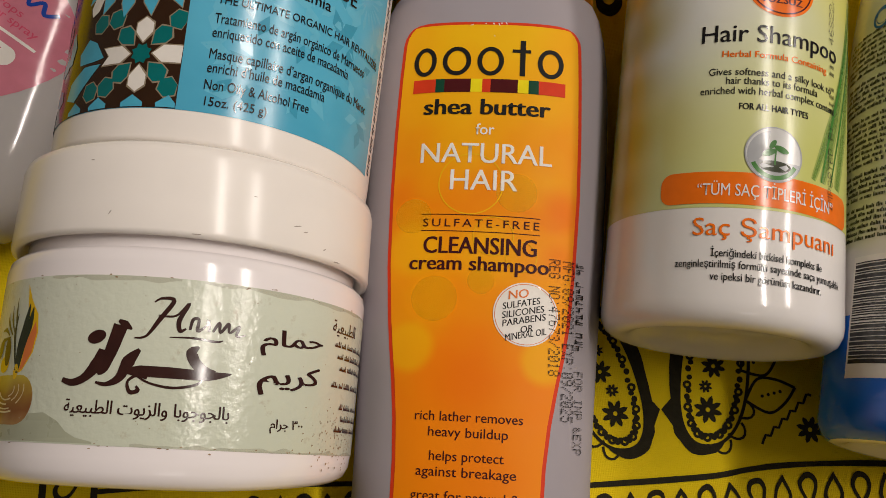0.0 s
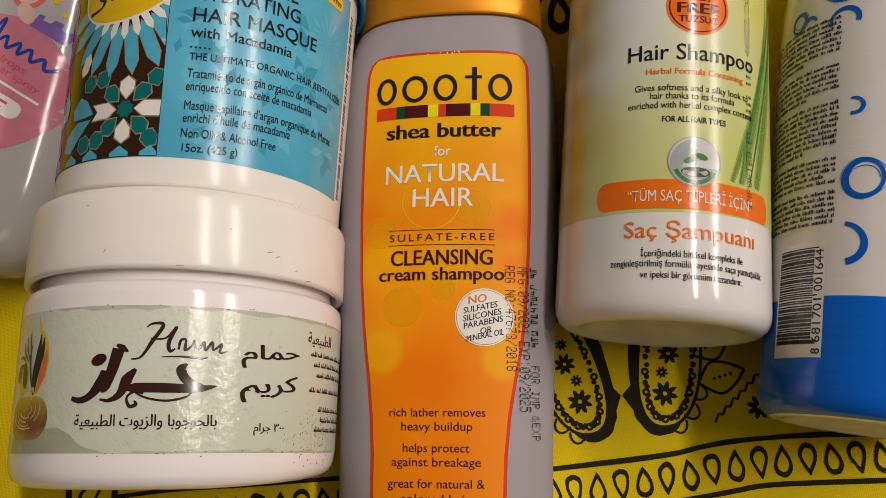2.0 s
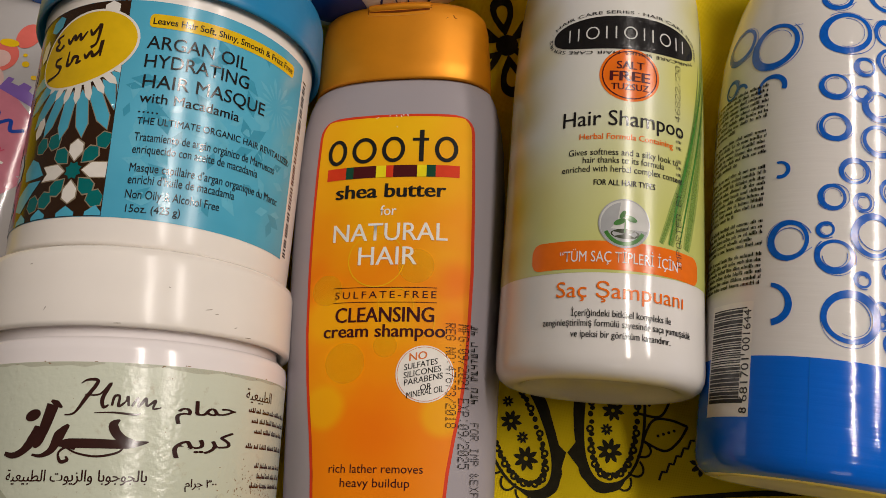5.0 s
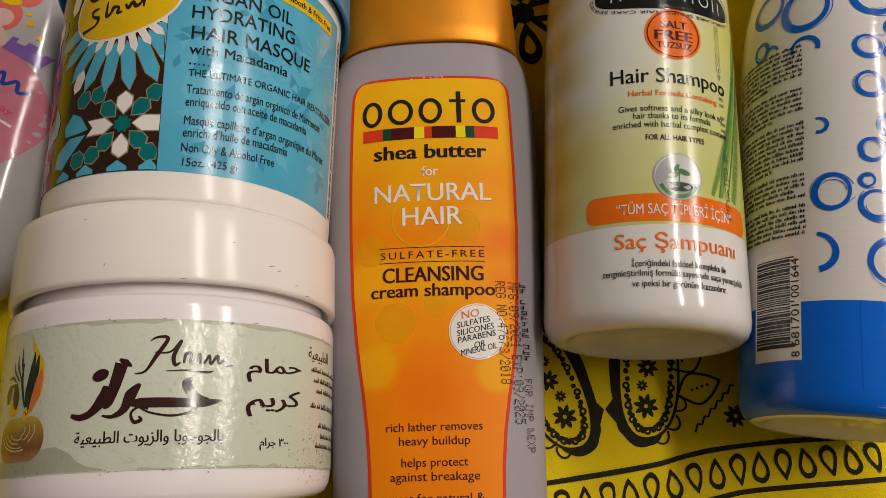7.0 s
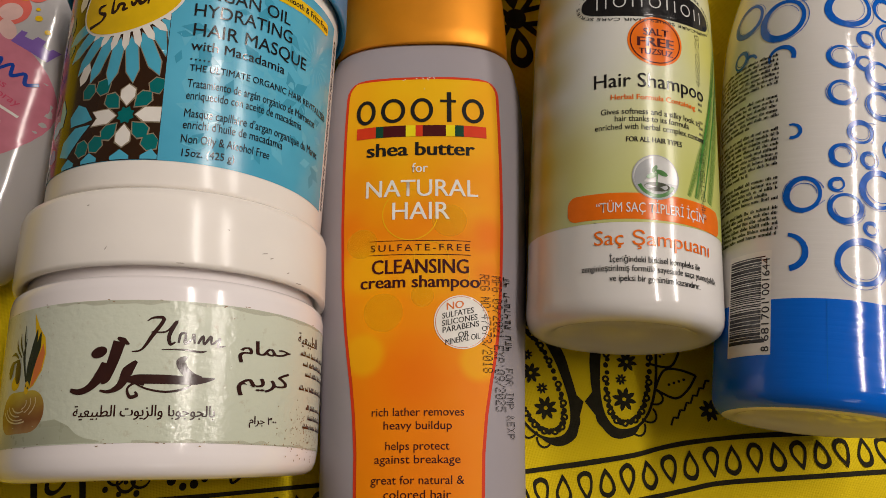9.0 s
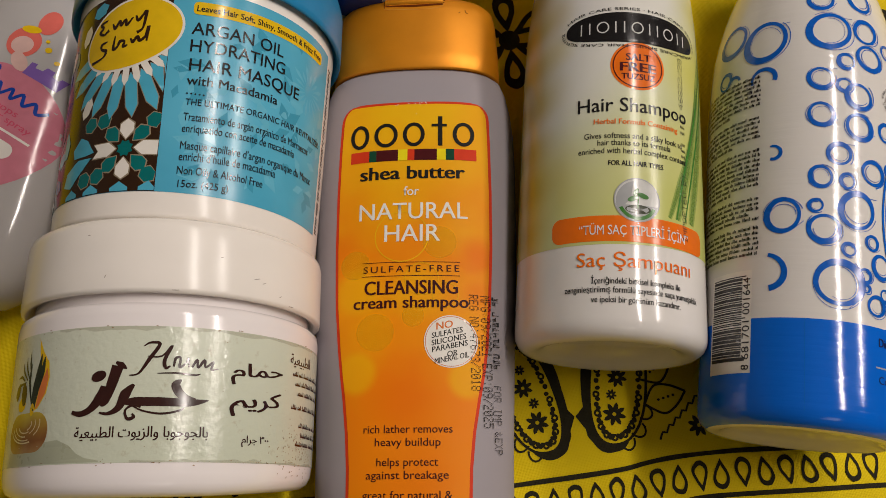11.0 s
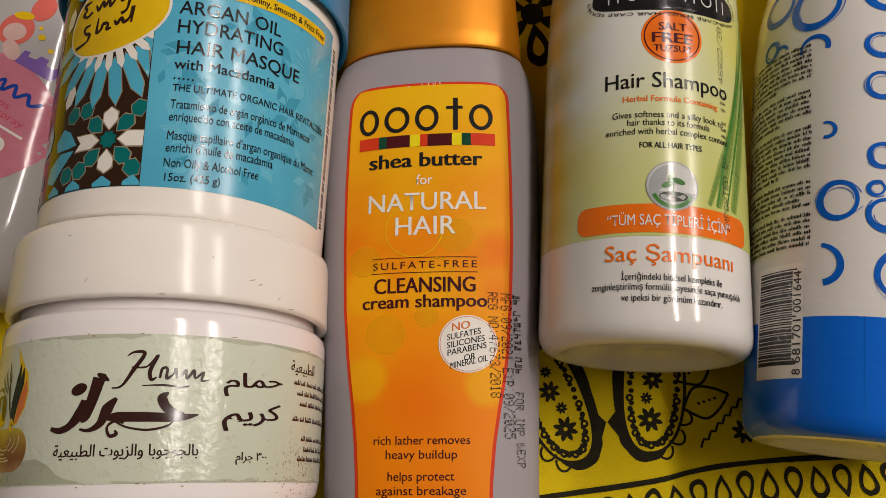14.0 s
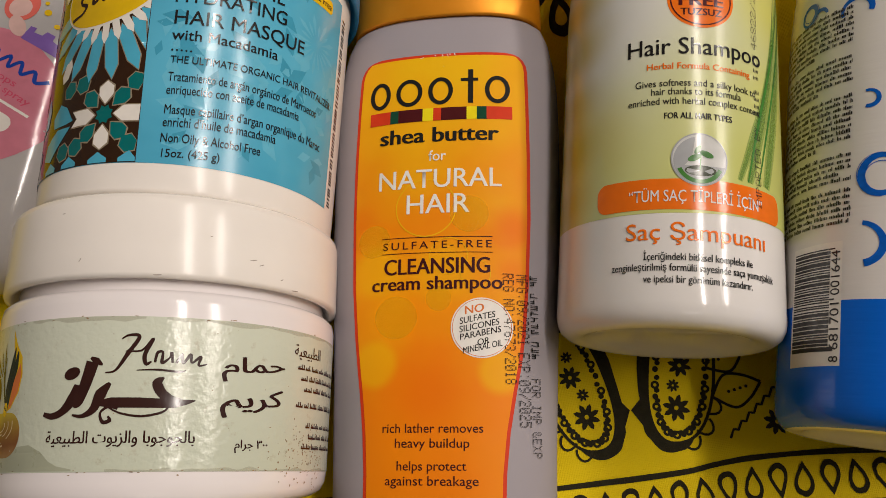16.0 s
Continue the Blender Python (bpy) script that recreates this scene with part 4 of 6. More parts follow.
w.text("SALT", deg(9.2) - 0.0044, deg(9.2) + 0.0044, 0.0838, 0.0028, bold=0.03).text("FREE", deg(9.2) - 0.0064, deg(9.2) + 0.0064, 0.0794, 0.0036, bold=0.035).text("TUZSUZ", deg(9.2) - 0.0060, deg(9.2) + 0.0060, 0.0762, 0.0023, bold=0.03)
w.put("lettering", MAROON, round_label, "dark badge lettering")
plate = []
for i in range(64):
    a = 2 * math.pi * i / 64
    plate.append((deg(9) + 0.0262 * math.copysign(abs(math.cos(a)) ** 0.75, math.cos(a)), 0.0975 + 0.0064 * math.copysign(abs(math.sin(a)) ** 0.8, math.sin(a))))
Ink(on_round, 0.00020).poly(plate).put("logo_plate", BLACK, round_label, "black oval logo plate")
w = Ink(on_round, 0.00024)
out = [(deg(9) + (x - deg(9)) * 1.03, 0.0975 + (y - 0.0975) * 1.14) for x, y in plate][::-1]
w.along("HAIR CARE SERIES · HAIR CARE SERIES · HAIR CARE SERIES · HAIR CARE SERIES · ", out, 0.0012, 1.0, 0.27)
w.put("lettering", BLACK, round_label, "tiny black lettering round the plate")
w = Ink(on_round, 0.00030)
for k in range(7):
    u = deg(9) - 0.0186 + 0.0062 * k
    if k % 2:
        w.ring(u, 0.0974, 0.0020, 0.0022, 0.0005, count=24)
    else:
        w.bar(u - 0.0019, 0.0950, u - 0.0014, 0.0998).bar(u + 0.0012, 0.0950, u + 0.0017, 0.0998)
w.put("logo_shape", LIGHT_GREY, round_label, "light grey logo shapes")
cu, cs = deg(7.8), 0.0306
Ink(on_round, 0.00024).ellipse(cu, cs, 0.0077, 0.0077, count=44).put("picture_disc", LIGHT_GREY, round_label, "round grey picture of a seedling")
Ink(on_round, 0.00030).ring(cu, cs, 0.0077, 0.0077, 0.0004, count=44).poly([(cu + 0.0074 * math.cos(radians(a)), cs + 0.0074 * math.sin(radians(a))) for a in range(195, 346, 10)]).put("picture_ground", GREY_INK, round_label)
w = Ink(on_round, 0.00034)
w.ring(cu, cs, 0.0062, 0.0066, 0.0012, a0=205, a1=335).ellipse(cu - 0.0015, cs + 0.0004, 0.0020, 0.0009, 25).ellipse(cu + 0.0018, cs + 0.0016, 0.0021, 0.0009, -20).ellipse(cu - 0.0006, cs + 0.0028, 0.0015, 0.0007, 60).stroke([(cu, cs - 0.0030), (cu + 0.0003, cs + 0.0015)], 0.0004)
w.put("seedling", LEAF_GREEN, round_label, "green seedling")
Ink(on_round, 0.00032).ellipse(cu + 0.0002, cs - 0.0034, 0.0044, 0.0016).put("soil", OLIVE, round_label, "dark soil")
Ink(on_round, 0.00028).poly([(cu + 0.0072 * math.cos(radians(a)), cs - 0.0004 + 0.0072 * math.sin(radians(a))) for a in range(100, 216, 8)] + [(cu - 0.0022, cs + 0.0006)]).put("picture_shade", GREY_INK, round_label)

# ---- print on the ring bottles ----
SATIN_NAVY = ink_material("satin_navy_ink", (0.008, 0.022, 0.11), 0.5, spec=0.12)
BAND_SEAM = ink_material("deep_blue_seam", (0.004, 0.15, 0.59))
RB_SIDE = Form(cyl([(-0.0550, 0.0275), (-0.0544, 0.0302), (-0.0528, 0.0320), (-0.0505, 0.0330), (-0.048, 0.0333), (0.02, 0.0332), (0.037, 0.0334), (0.052, 0.0337), (0.065, 0.0338), (0.075, 0.0336), (0.082, 0.0332), (0.09, 0.0326), (0.097, 0.0315), (0.104, 0.0301), (0.111, 0.0283), (0.118, 0.0260), (0.124, 0.0230)], 0.0336))


def on_ring(u, s, off):
    a, b, z = RB_SIDE.at(s)
    ang = u / 0.0331
    return Vector(((a + off) * math.sin(ang), s, z + (a + off) * math.cos(ang)))


def rd(d):
    return radians(d) * 0.0331


RINGS = ((-28.8, 0.0149, 31), (-11.4, 0.0183, 12), (11.8, 0.0178, 34), (-6.9, 0.0102, 27), (1.0, -0.0079, 41), (-8.6, 0.0288, 20), (6.0, 0.0279, 14), (22.5, 0.0326, 24), (1.5, 0.0374, 21), (13.7, 0.0485, 26), (-8.4, 0.0520, 23),
         (-8.6, 0.0660, 22), (13.5, 0.0602, 26), (4.4, 0.0638, 14), (-3.0, 0.0859, 40), (20.0, 0.0875, 26), (21.5, 0.0766, 27), (6.0, 0.0734, 16), (-7.3, 0.1001, 25), (19.5, 0.1022, 28), (-40.7, 0.0840, 43), (-66, 0.0900, 36), (-70, 0.0735, 18),
         (32.7, 0.0494, 18), (36.0, 0.0355, 13), (6.3, 0.0038, 12), (20.9, 0.0075, 13), (27.2, 0.0000, 21), (23.0, -0.0136, 18), (29.5, -0.0094, 11), (15.8, -0.0042, 12), (16.2, -0.0085, 7), (37.2, 0.0824, 16))
HALF_RINGS = ((-41.0, 0.0682, 26, -20, 200), (-62.0, 0.0708, 17, 10, 170), (-34.6, 0.0384, 16, -110, 110), (-37.5, -0.0047, 37, -80, 85))


def ring_print(owner, turn=0.0):
    w = Ink(on_ring, 0.00014)
    fine = Ink(on_ring, 0.00018)
    for k, (d, s, px) in enumerate(RINGS):
        d += turn
        r = px * 0.000177 * 0.96
        wid = 0.0005 + r * 0.21
        w.ring(rd(d), s, r, r * 1.04, wid, wob=0.09, seed=k, count=44)
        fine.ring(rd(d) + 0.0002, s - 0.0001, r + wid * 0.75, r * 1.02 + wid * 0.7, 0.00022, wob=0.10, seed=k + 50, a0=20 + 37 * k % 300, a1=20 + 37 * k % 300 + 250, count=36)
        fine.ring(rd(d), s, r - wid * 0.8, r - wid * 0.75, 0.0002, wob=0.1, seed=k + 90, a0=61 * k % 300, a1=61 * k % 300 + 200, count=30)
        if px > 20:
            a = radians((-40, -55, 35)[k % 3])
            x, y = rd(d) + (r + wid * 0.5) * math.cos(a), s + (r + wid * 0.5) * math.sin(a)
            fine.stroke([(x - 0.0016, y - 0.0014 * (1 if k % 3 == 2 else -1) * -1), (x + 0.0018, y + 0.0016)], 0.0002, smooth=1)
    for k, (d, s, px, a0, a1) in enumerate(HALF_RINGS):
        d += turn
        r = px * 0.000177 * 0.88
        w.ring(rd(d), s, r, r, 0.0005 + r * 0.2, wob=0.08, seed=k + 7, a0=a0, a1=a1)
    w.put("ring_print", RING_BLUE, owner, "brushed blue ring print")
    fine.put("ring_scribble", RING_BLUE, owner)["kind"] = "stuff"


ring_print(ring_bottle)
ring_print(far_bottle, 10.0)
Ink(on_ring, 0.0003).ellipse(rd(90), 0.078, 0.0120, 0.0115, count=40).put("logo_oval", NAVY, far_bottle, "dark navy oval")
Ink(on_ring, 0.0003).ring(rd(88), 0.0985, 0.0045, 0.0032, 0.0007, wob=0.1, seed=3, count=40).ring(rd(90), 0.110, 0.0060, 0.0042, 0.0009, wob=0.1, seed=4, count=40).put("ring_print", NAVY, far_bottle, "dark blue rings")
Ink(on_ring, 0.00022).bar(rd(-75.2), -0.0386, rd(-45.3), -0.0036).put("barcode_label", WHITE_INK, ring_bottle, "white barcode panel")
w = Ink(on_ring, 0.0003)
rnd = random.Random(5)
s = -0.0346
while s < -0.0056:
    t = rnd.choice((0.0004, 0.0004, 0.0007, 0.0010, 0.0012))
    long = s < -0.0340 or s > -0.0064 or -0.0206 < s < -0.0198
    w.bar(rd(-73.8), s, rd(-48.8 if long else -51.2), s + t)
    s += t + rnd.choice((0.00022, 0.0003, 0.0003, 0.0005))
w.column("8", rd(-46.3), -0.0376, -0.0359, 0.0026, bold=0.01).column("681701", rd(-46.3), -0.0342, -0.0212, 0.0026, bold=0.01).column("001644", rd(-46.3), -0.0190, -0.0062, 0.0026, bold=0.01)
w.put("barcode", BLACK, ring_bottle, "black barcode with digits")["kind"] = "stuff"
w = Ink(on_ring, 0.0002)
s = 0.0690
line = 0
while s > 0.0005:
    if line in (8, 14, 23, 28):
        s -= 0.0016
    left, right = -97 + rnd.uniform(0, 4), -42 + (rnd.uniform(-22, -6) if line in (7, 13, 22, 26) else rnd.uniform(-1.0, 0))
    x = left
    while x < right:
        y = min(x + rnd.uniform(2.0, 9.0), right)
        z = x
        while z < y:
            h = rnd.choice((0.0008, 0.0009, 0.0009, 0.0013))
            w.bar(rd(z), s, rd(min(z + 0.62, y)), s + h)
            z += 0.85
        x = y + 1.4
    s -= 0.00185
    line += 1
w.put("small_print", BLACK, ring_bottle, "rows of illegible black small print")["kind"] = "stuff"
big = (rd(52), 0.017)
Ink(on_ring, 0.00024).ellipse(*big, 0.0135, 0.0290, count=56).put("logo_oval", BLUE, ring_bottle, "large blue oval")
Ink(on_ring, 0.0003).ring(*big, 0.0124, 0.0275, 0.0006, count=56).ring(*big, 0.0112, 0.026, 0.0003, count=56).bar(rd(36), 0.0120, rd(58), 0.0128).text("HA", rd(37), rd(46), 0.0160, 0.0024, bold=0.01).put("oval_line", LIGHT_GREY, ring_bottle)
Ink(on_ring, 0.0004).ellipse(rd(56), 0.0628, 0.0130, 0.0056, count=40).put("logo_plate", SATIN_BLACK, ring_bottle, "black oval logo plate")
w = Ink(on_ring, 0.00034)
w.along("HAIR CARE SERIES · HAIR CARE SERIES · HAIR CARE SERIES · ", [(rd(56) + 0.0142 * math.cos(-2 * math.pi * i / 48), 0.0628 + 0.0068 * math.sin(-2 * math.pi * i / 48)) for i in range(48)], 0.0011, 1.0, 0.5)
w.put("lettering", BLACK, ring_bottle, "tiny black lettering round the plate")
Ink(on_ring, 0.00045).bar(rd(42), 0.0606, rd(43), 0.0648).bar(rd(46), 0.0606, rd(47), 0.0648).bar(rd(49), 0.0606, rd(50), 0.0648).put("logo_shape", LIGHT_GREY, ring_bottle)
w = Ink(on_ring, 0.00026)
w.text("Dirençli", rd(23.6), rd(39.5), -0.0266, 0.0028, bold=0.03).bar(rd(40), -0.0266, rd(62), -0.0245).bar(rd(38), -0.0308, rd(60), -0.0288).text("Collagen", rd(23.0), rd(42), -0.0384, 0.0025).bar(rd(44), -0.0384, rd(62), -0.0366).bar(rd(39), -0.0426, rd(58), -0.0410)
w.put("lettering", SATIN_NAVY, ring_bottle, "dark navy lettering")
Ink(on_ring, 0.00026).bar(rd(21), -0.0336, rd(70), -0.0331).put("rule_line", GREY_INK, ring_bottle)
Ink(on_ring, 0.0002).stroke([(rd(-17), -0.0500), (rd(-17), -0.0206)], 0.00015, smooth=1).put("mould_seam", BAND_SEAM, ring_bottle, "fine seam in the blue band")

# ---- print on the tall jar ----
TUB_SIDE = Form(cyl([(0.0355, 0.0447), (0.037, 0.0452), (0.043, 0.0454), (0.118, 0.0471), (0.123, 0.0475)], 0.0505))
RT = 0.0463


def on_tub(u, s, off):
    a, b, z = TUB_SIDE.at(s)
    ang = u / RT
    return Vector(((a + off) * math.sin(ang), s, z + (a + off) * math.cos(ang)))


def td(d):
    return radians(d) * RT


TURQUOISE = two_tone("turquoise_label_print", [(0.0, (0.07, 0.365, 0.54)), (0.5, (0.10, 0.435, 0.62)), (1.0, (0.078, 0.385, 0.56))], 0.22, 1, 0.043, 0.117, noise_scale=70, noise_amount=0.35, spec=0.5, relief=0.12, relief_scale=90)
sheet = Ink(on_tub, 0.00010)
edges = np.linspace(-72, 87, 46)
for p, q in zip(edges, edges[1:]):
    for a, b in zip(np.linspace(0.0445, 0.1172, 14), np.linspace(0.0445, 0.1172, 14)[1:]):
        v = len(sheet.verts)
        sheet.verts += [(td(p), a), (td(q), a), (td(q), b), (td(p), b)]
        sheet.faces.append((v, v + 1, v + 2, v + 3))
tub_label = sheet.put("wrap_label", TURQUOISE, mask_jar, "glossy turquoise paper label")
Ink(on_tub, 0.00012).bar(td(-71.9), 0.0445, td(-71.0), 0.1165).put("label_overlap", SKY, mask_jar, "light blue end of the wrap label")
# faint rays and leaves on the turquoise field
GHOST = ink_material("light_turquoise_ink", (0.135, 0.475, 0.645), 0.15)
GHOST_DARK = ink_material("deep_turquoise_ink", (0.055, 0.325, 0.48), 0.15)
g = Ink(on_tub, 0.00013)
for k in range(18):
    a = radians(20 * k + 5)
    c, d = math.cos(a), math.sin(a)
    r0, r1 = 0.0025, 0.0105 if k % 2 else 0.0078
    g.poly([(td(70) + r0 * c, 0.0944 + r0 * d), (td(70) + r1 * 0.75 * math.cos(a - 0.10), 0.0944 + r1 * 0.75 * math.sin(a - 0.10)), (td(70) + r1 * c, 0.0944 + r1 * d), (td(70) + r1 * 0.75 * math.cos(a + 0.10), 0.0944 + r1 * 0.75 * math.sin(a + 0.10))])
rnd = random.Random(11)
for k in range(44):
    u, s, a, r = td(rnd.uniform(9, 84)), rnd.uniform(0.0495, 0.088), rnd.uniform(0, 6.28), rnd.uniform(0.0020, 0.0046)
    g.poly([(u + r * math.cos(a), s + r * math.sin(a)), (u + r * 0.5 * math.cos(a + 1.4), s + r * 0.5 * math.sin(a + 1.4)), (u - r * math.cos(a), s - r * math.sin(a)), (u + r * 0.5 * math.cos(a - 1.4), s + r * 0.5 * math.sin(a - 1.4))])
g.put("faint_motif", GHOST, tub_label)
g = Ink(on_tub, 0.00014)
for k in range(30):
    u, s, a, r = td(rnd.uniform(9, 84)), rnd.uniform(0.0495, 0.112), rnd.uniform(0, 6.28), rnd.uniform(0.002, 0.0048)
    g.poly([(u + r * math.cos(a), s + r * math.sin(a)), (u + r * 0.5 * math.cos(a + 1.4), s + r * 0.5 * math.sin(a + 1.4)), (u - r * math.cos(a), s - r * math.sin(a)), (u + r * 0.5 * math.cos(a - 1.4), s + r * 0.5 * math.sin(a - 1.4))])
g.put("faint_motif", GHOST_DARK, tub_label)
Ink(on_tub, 0.00018).poly([(td(-71), 0.0446), (td(6.6), 0.0446), (td(5.6), 0.080), (td(5.0), 0.1171), (td(-71), 0.1171)]).put("tile_field", BROWN, tub_label, "dark brown mosaic panel")


def hexa(ink, u, s, ang, r0, r1, w):
    """A long hexagon that points away from (u, s) at an angle."""
    a = radians(ang)
    c, d = math.cos(a), math.sin(a)
    k = (r1 - r0) * 0.26
    pts = [(r0, 0), (r0 + k, w / 2), (r1 - k, w / 2), (r1, 0), (r1 - k, -w / 2), (r0 + k, -w / 2)]
    flat = [(min(max(u + x * c - y * d, td(-70.6)), td(6.3 - 1.4 * (s - 0.0437) / 0.0735)), max(s + x * d + y * c, 0.0448)) for x, y in pts]
    if max(p[0] for p in flat) - min(p[0] for p in flat) > 0.0008 and max(p[1] for p in flat) - min(p[1] for p in flat) > 0.0008:
        ink.poly(flat)


def arm(ink, u, s, ang, r0, r1, w, notched=False):
    """A star's arm: a long point inside, straight sides and a blunt or notched far end."""
    c, d = math.cos(radians(ang)), math.sin(radians(ang))
    end = r1 - 0.0018 if not notched else r1
    pts = [(r0, 0), (r0 + 0.0029, w / 2), (end, w / 2), (r1 if not notched else r1 - 0.0020, 0), (end, -w / 2), (r0 + 0.0029, -w / 2)]
    ink.poly([(min(u + x * c - y * d, td(6.3 - 1.4 * (s - 0.0437) / 0.0735)), max(s + x * d + y * c, 0.0448)) for x, y in pts])


TILE_LINE = ink_material("tan_line_ink", (0.30, 0.24, 0.16))
teal, white, sky, rim = (Ink(on_tub, o) for o in (0.00026, 0.00030, 0.00028, 0.00022))
for cu_, cs_ in ((td(-7.5), 0.0592),):
    star = [(cu_ + r * math.cos(radians(22.5 * i)), cs_ + r * math.sin(radians(22.5 * i))) for i in range(16) for r in ((0.0030 if i % 2 else 0.0022),)]
    teal.poly(star)
    for k in range(4):
        far = (0.0140, 0.0102, 0.0120, 0.0104)[k]
        arm(white, cu_, cs_, 90 * k, 0.0031, far, 0.0047, k == 2)
        arm(rim, cu_, cs_, 90 * k, 0.0027, far + 0.0004, 0.0054, k == 2)
        arm(teal, cu_, cs_, 90 * k + 45, 0.0036, 0.0104, 0.0046)
        arm(rim, cu_, cs_, 90 * k + 45, 0.0032, 0.0108, 0.0052)
    for dx, dy, ang in ((0.0090, 0.0096, 45), (-0.0092, 0.0104, 135), (-0.0094, -0.0086, 225), (0.0086, -0.0090, 315), (-0.0150, 0.0100, 45), (-0.0150, -0.0092, 315)):
        hexa(teal, cu_ + dx, cs_ + dy, ang, -0.0029, 0.0029, 0.0048)
        hexa(rim, cu_ + dx, cs_ + dy, ang, -0.0033, 0.0033, 0.0054)
for pts in (((-0.0188, 0.0059), (-0.0150, 0.0041), (-0.0115, -0.0007), (-0.0150, -0.0012), (-0.0215, -0.0010), (-0.0225, 0.0023)), ((-0.0122, -0.0023), (-0.0140, -0.0041), (-0.0215, -0.0113), (-0.0262, -0.0099), (-0.0250, -0.0054), (-0.0190, -0.0020)),
            ((-0.0275, 0.0010), (-0.0262, 0.0060), (-0.0290, 0.0110), (-0.0302, 0.0100), (-0.0302, 0.0010))):
    sky.poly([(td(-8.0) + a, 0.0598 + b) for a, b in pts])
for d, s0 in ((-8, 0.0400), (4, 0.0400), (-21.5, 0.0400), (-33.5, 0.0400)):
    hexa(sky, td(d), s0, 90, 0.0, 0.0080, 0.0062)
hexa(white, td(-30), 0.0760, 65, -0.004, 0.004, 0.0040)
hexa(white, td(-38), 0.1050, 70, -0.004, 0.0045, 0.0044)
hexa(teal, td(-44), 0.0900, 80, -0.004, 0.004, 0.0045)
hexa(teal, td(-47), 0.0990, 100, -0.004, 0.004, 0.0045)
hexa(teal, td(-36), 0.0860, 50, -0.003, 0.003, 0.0040)
hexa(white, td(-2), 0.1150, 90, -0.003, 0.002, 0.0050)
hexa(sky, td(-30), 0.1130, 20, -0.004, 0.004, 0.0050)
for ink, d, s0, a in ((teal, -55, 0.093, 80), (teal, -59, 0.084, 100), (white, -51, 0.100, 70), (teal, -52, 0.071, 45), (sky, -49, 0.0615, 20), (sky, -50, 0.0525, -25), (teal, -57, 0.047, 80), (teal, -62, 0.064, 90), (white, -60, 0.0755, 70), (teal, -64, 0.105, 95), (white, -66, 0.054, 85)):
    hexa(ink, td(d), s0, a, -0.0038, 0.0040, 0.0046)
    hexa(rim, td(d), s0, a, -0.0042, 0.0044, 0.0052)
su, s0 = td(-11.5), 0.0985
for k in range(10):
    a = 196 + 16.5 * k
    hexa(sky, su, s0, a, 0.0125, 0.0290, 0.0041)
    hexa(rim, su, s0, a, 0.0122, 0.0294, 0.0047)
    hexa(white, su, s0, a + 8.25, 0.0090, 0.0172, 0.0024)
for ink, name, mat in ((rim, "tile_outline", TILE_LINE), (teal, "teal_tile", TEAL), (white, "white_tile", WHITE_INK), (sky, "blue_tile", SKY)):
    ink.put(name, mat, tub_label)
oc = (td(-12.5), 0.1008)
Ink(on_tub, 0.00031).ellipse(*oc, 0.0190, 0.0133, 13, count=56).put("logo_border", WHITE_INK, tub_label)
Ink(on_tub, 0.00036).ellipse(*oc, 0.0182, 0.0125, 13, count=56).put("logo_oval", YELLOW_INK, tub_label, "yellow oval logo panel")
w = Ink(on_tub, 0.00042)
for x, y, pts in ((-0.0125, 0.0020, ((0.003, 0.005), (0, 0.0042), (0.0012, 0.0025), (-0.0002, 0.0012), (0.0018, -0.0002), (0.0040, 0.001))), (-0.0070, 0.0030, ((0, 0.002), (0.0012, 0), (0.0028, 0.0025), (0.0036, 0.0008), (0.0052, 0.0026), (0.0058, 0.0004), (0.0080, 0.0030))),
                  (0.0020, 0.0045, ((0, 0.002), (0.001, 0), (0.0026, 0.002), (0.0036, 0.003), (0.0030, -0.003), (0.0010, -0.0046)))):
    w.stroke([(oc[0] + x + a, oc[1] + y + b) for a, b in pts], 0.0008, taper=[0.0006, 0.0013, 0.0009, 0.0014, 0.0008, 0.0013, 0.0005][:len(pts)])
for x, y, pts in ((-0.0120, -0.0060, ((0.0035, 0.0045), (0.001, 0.004), (0.0012, 0.0022), (0.0034, 0.001), (0.0020, -0.0012), (-0.0030, -0.0022))), (-0.0065, -0.0052, ((0.0012, 0.0052), (0.0010, 0.0004), (0.0026, 0.0008), (0.0034, 0.0026), (0.0052, 0.0024), (0.0050, 0.0006), (0.0066, 0.0008))),
                  (0.0010, -0.0040, ((0, 0.002), (0.0010, 0.0005), (0.0024, 0.0024), (0.0034, 0.0008), (0.0052, 0.0022), (0.0060, 0.0060), (0.0058, 0.0004)))):
    w.stroke([(oc[0] + x + a, oc[1] + y + b) for a, b in pts], 0.0008, taper=[0.0005, 0.0013, 0.0009, 0.0014, 0.0008, 0.0013, 0.0006][:len(pts)])
w.put("logo_shape", BROWN, tub_label, "dark brown logo flourishes")
Ink(on_tub, 0.0002).poly([(u, s_ - 0.0013 + 0.0010 * (u - td(13)) / td(60)) for u, s_ in rounded(td(13.2), 0.1091, td(78.5), 0.1139, 0.0015)]).put("banner", YELLOW_INK, tub_label, "yellow banner strip")
w = Ink(on_tub, 0.00028)
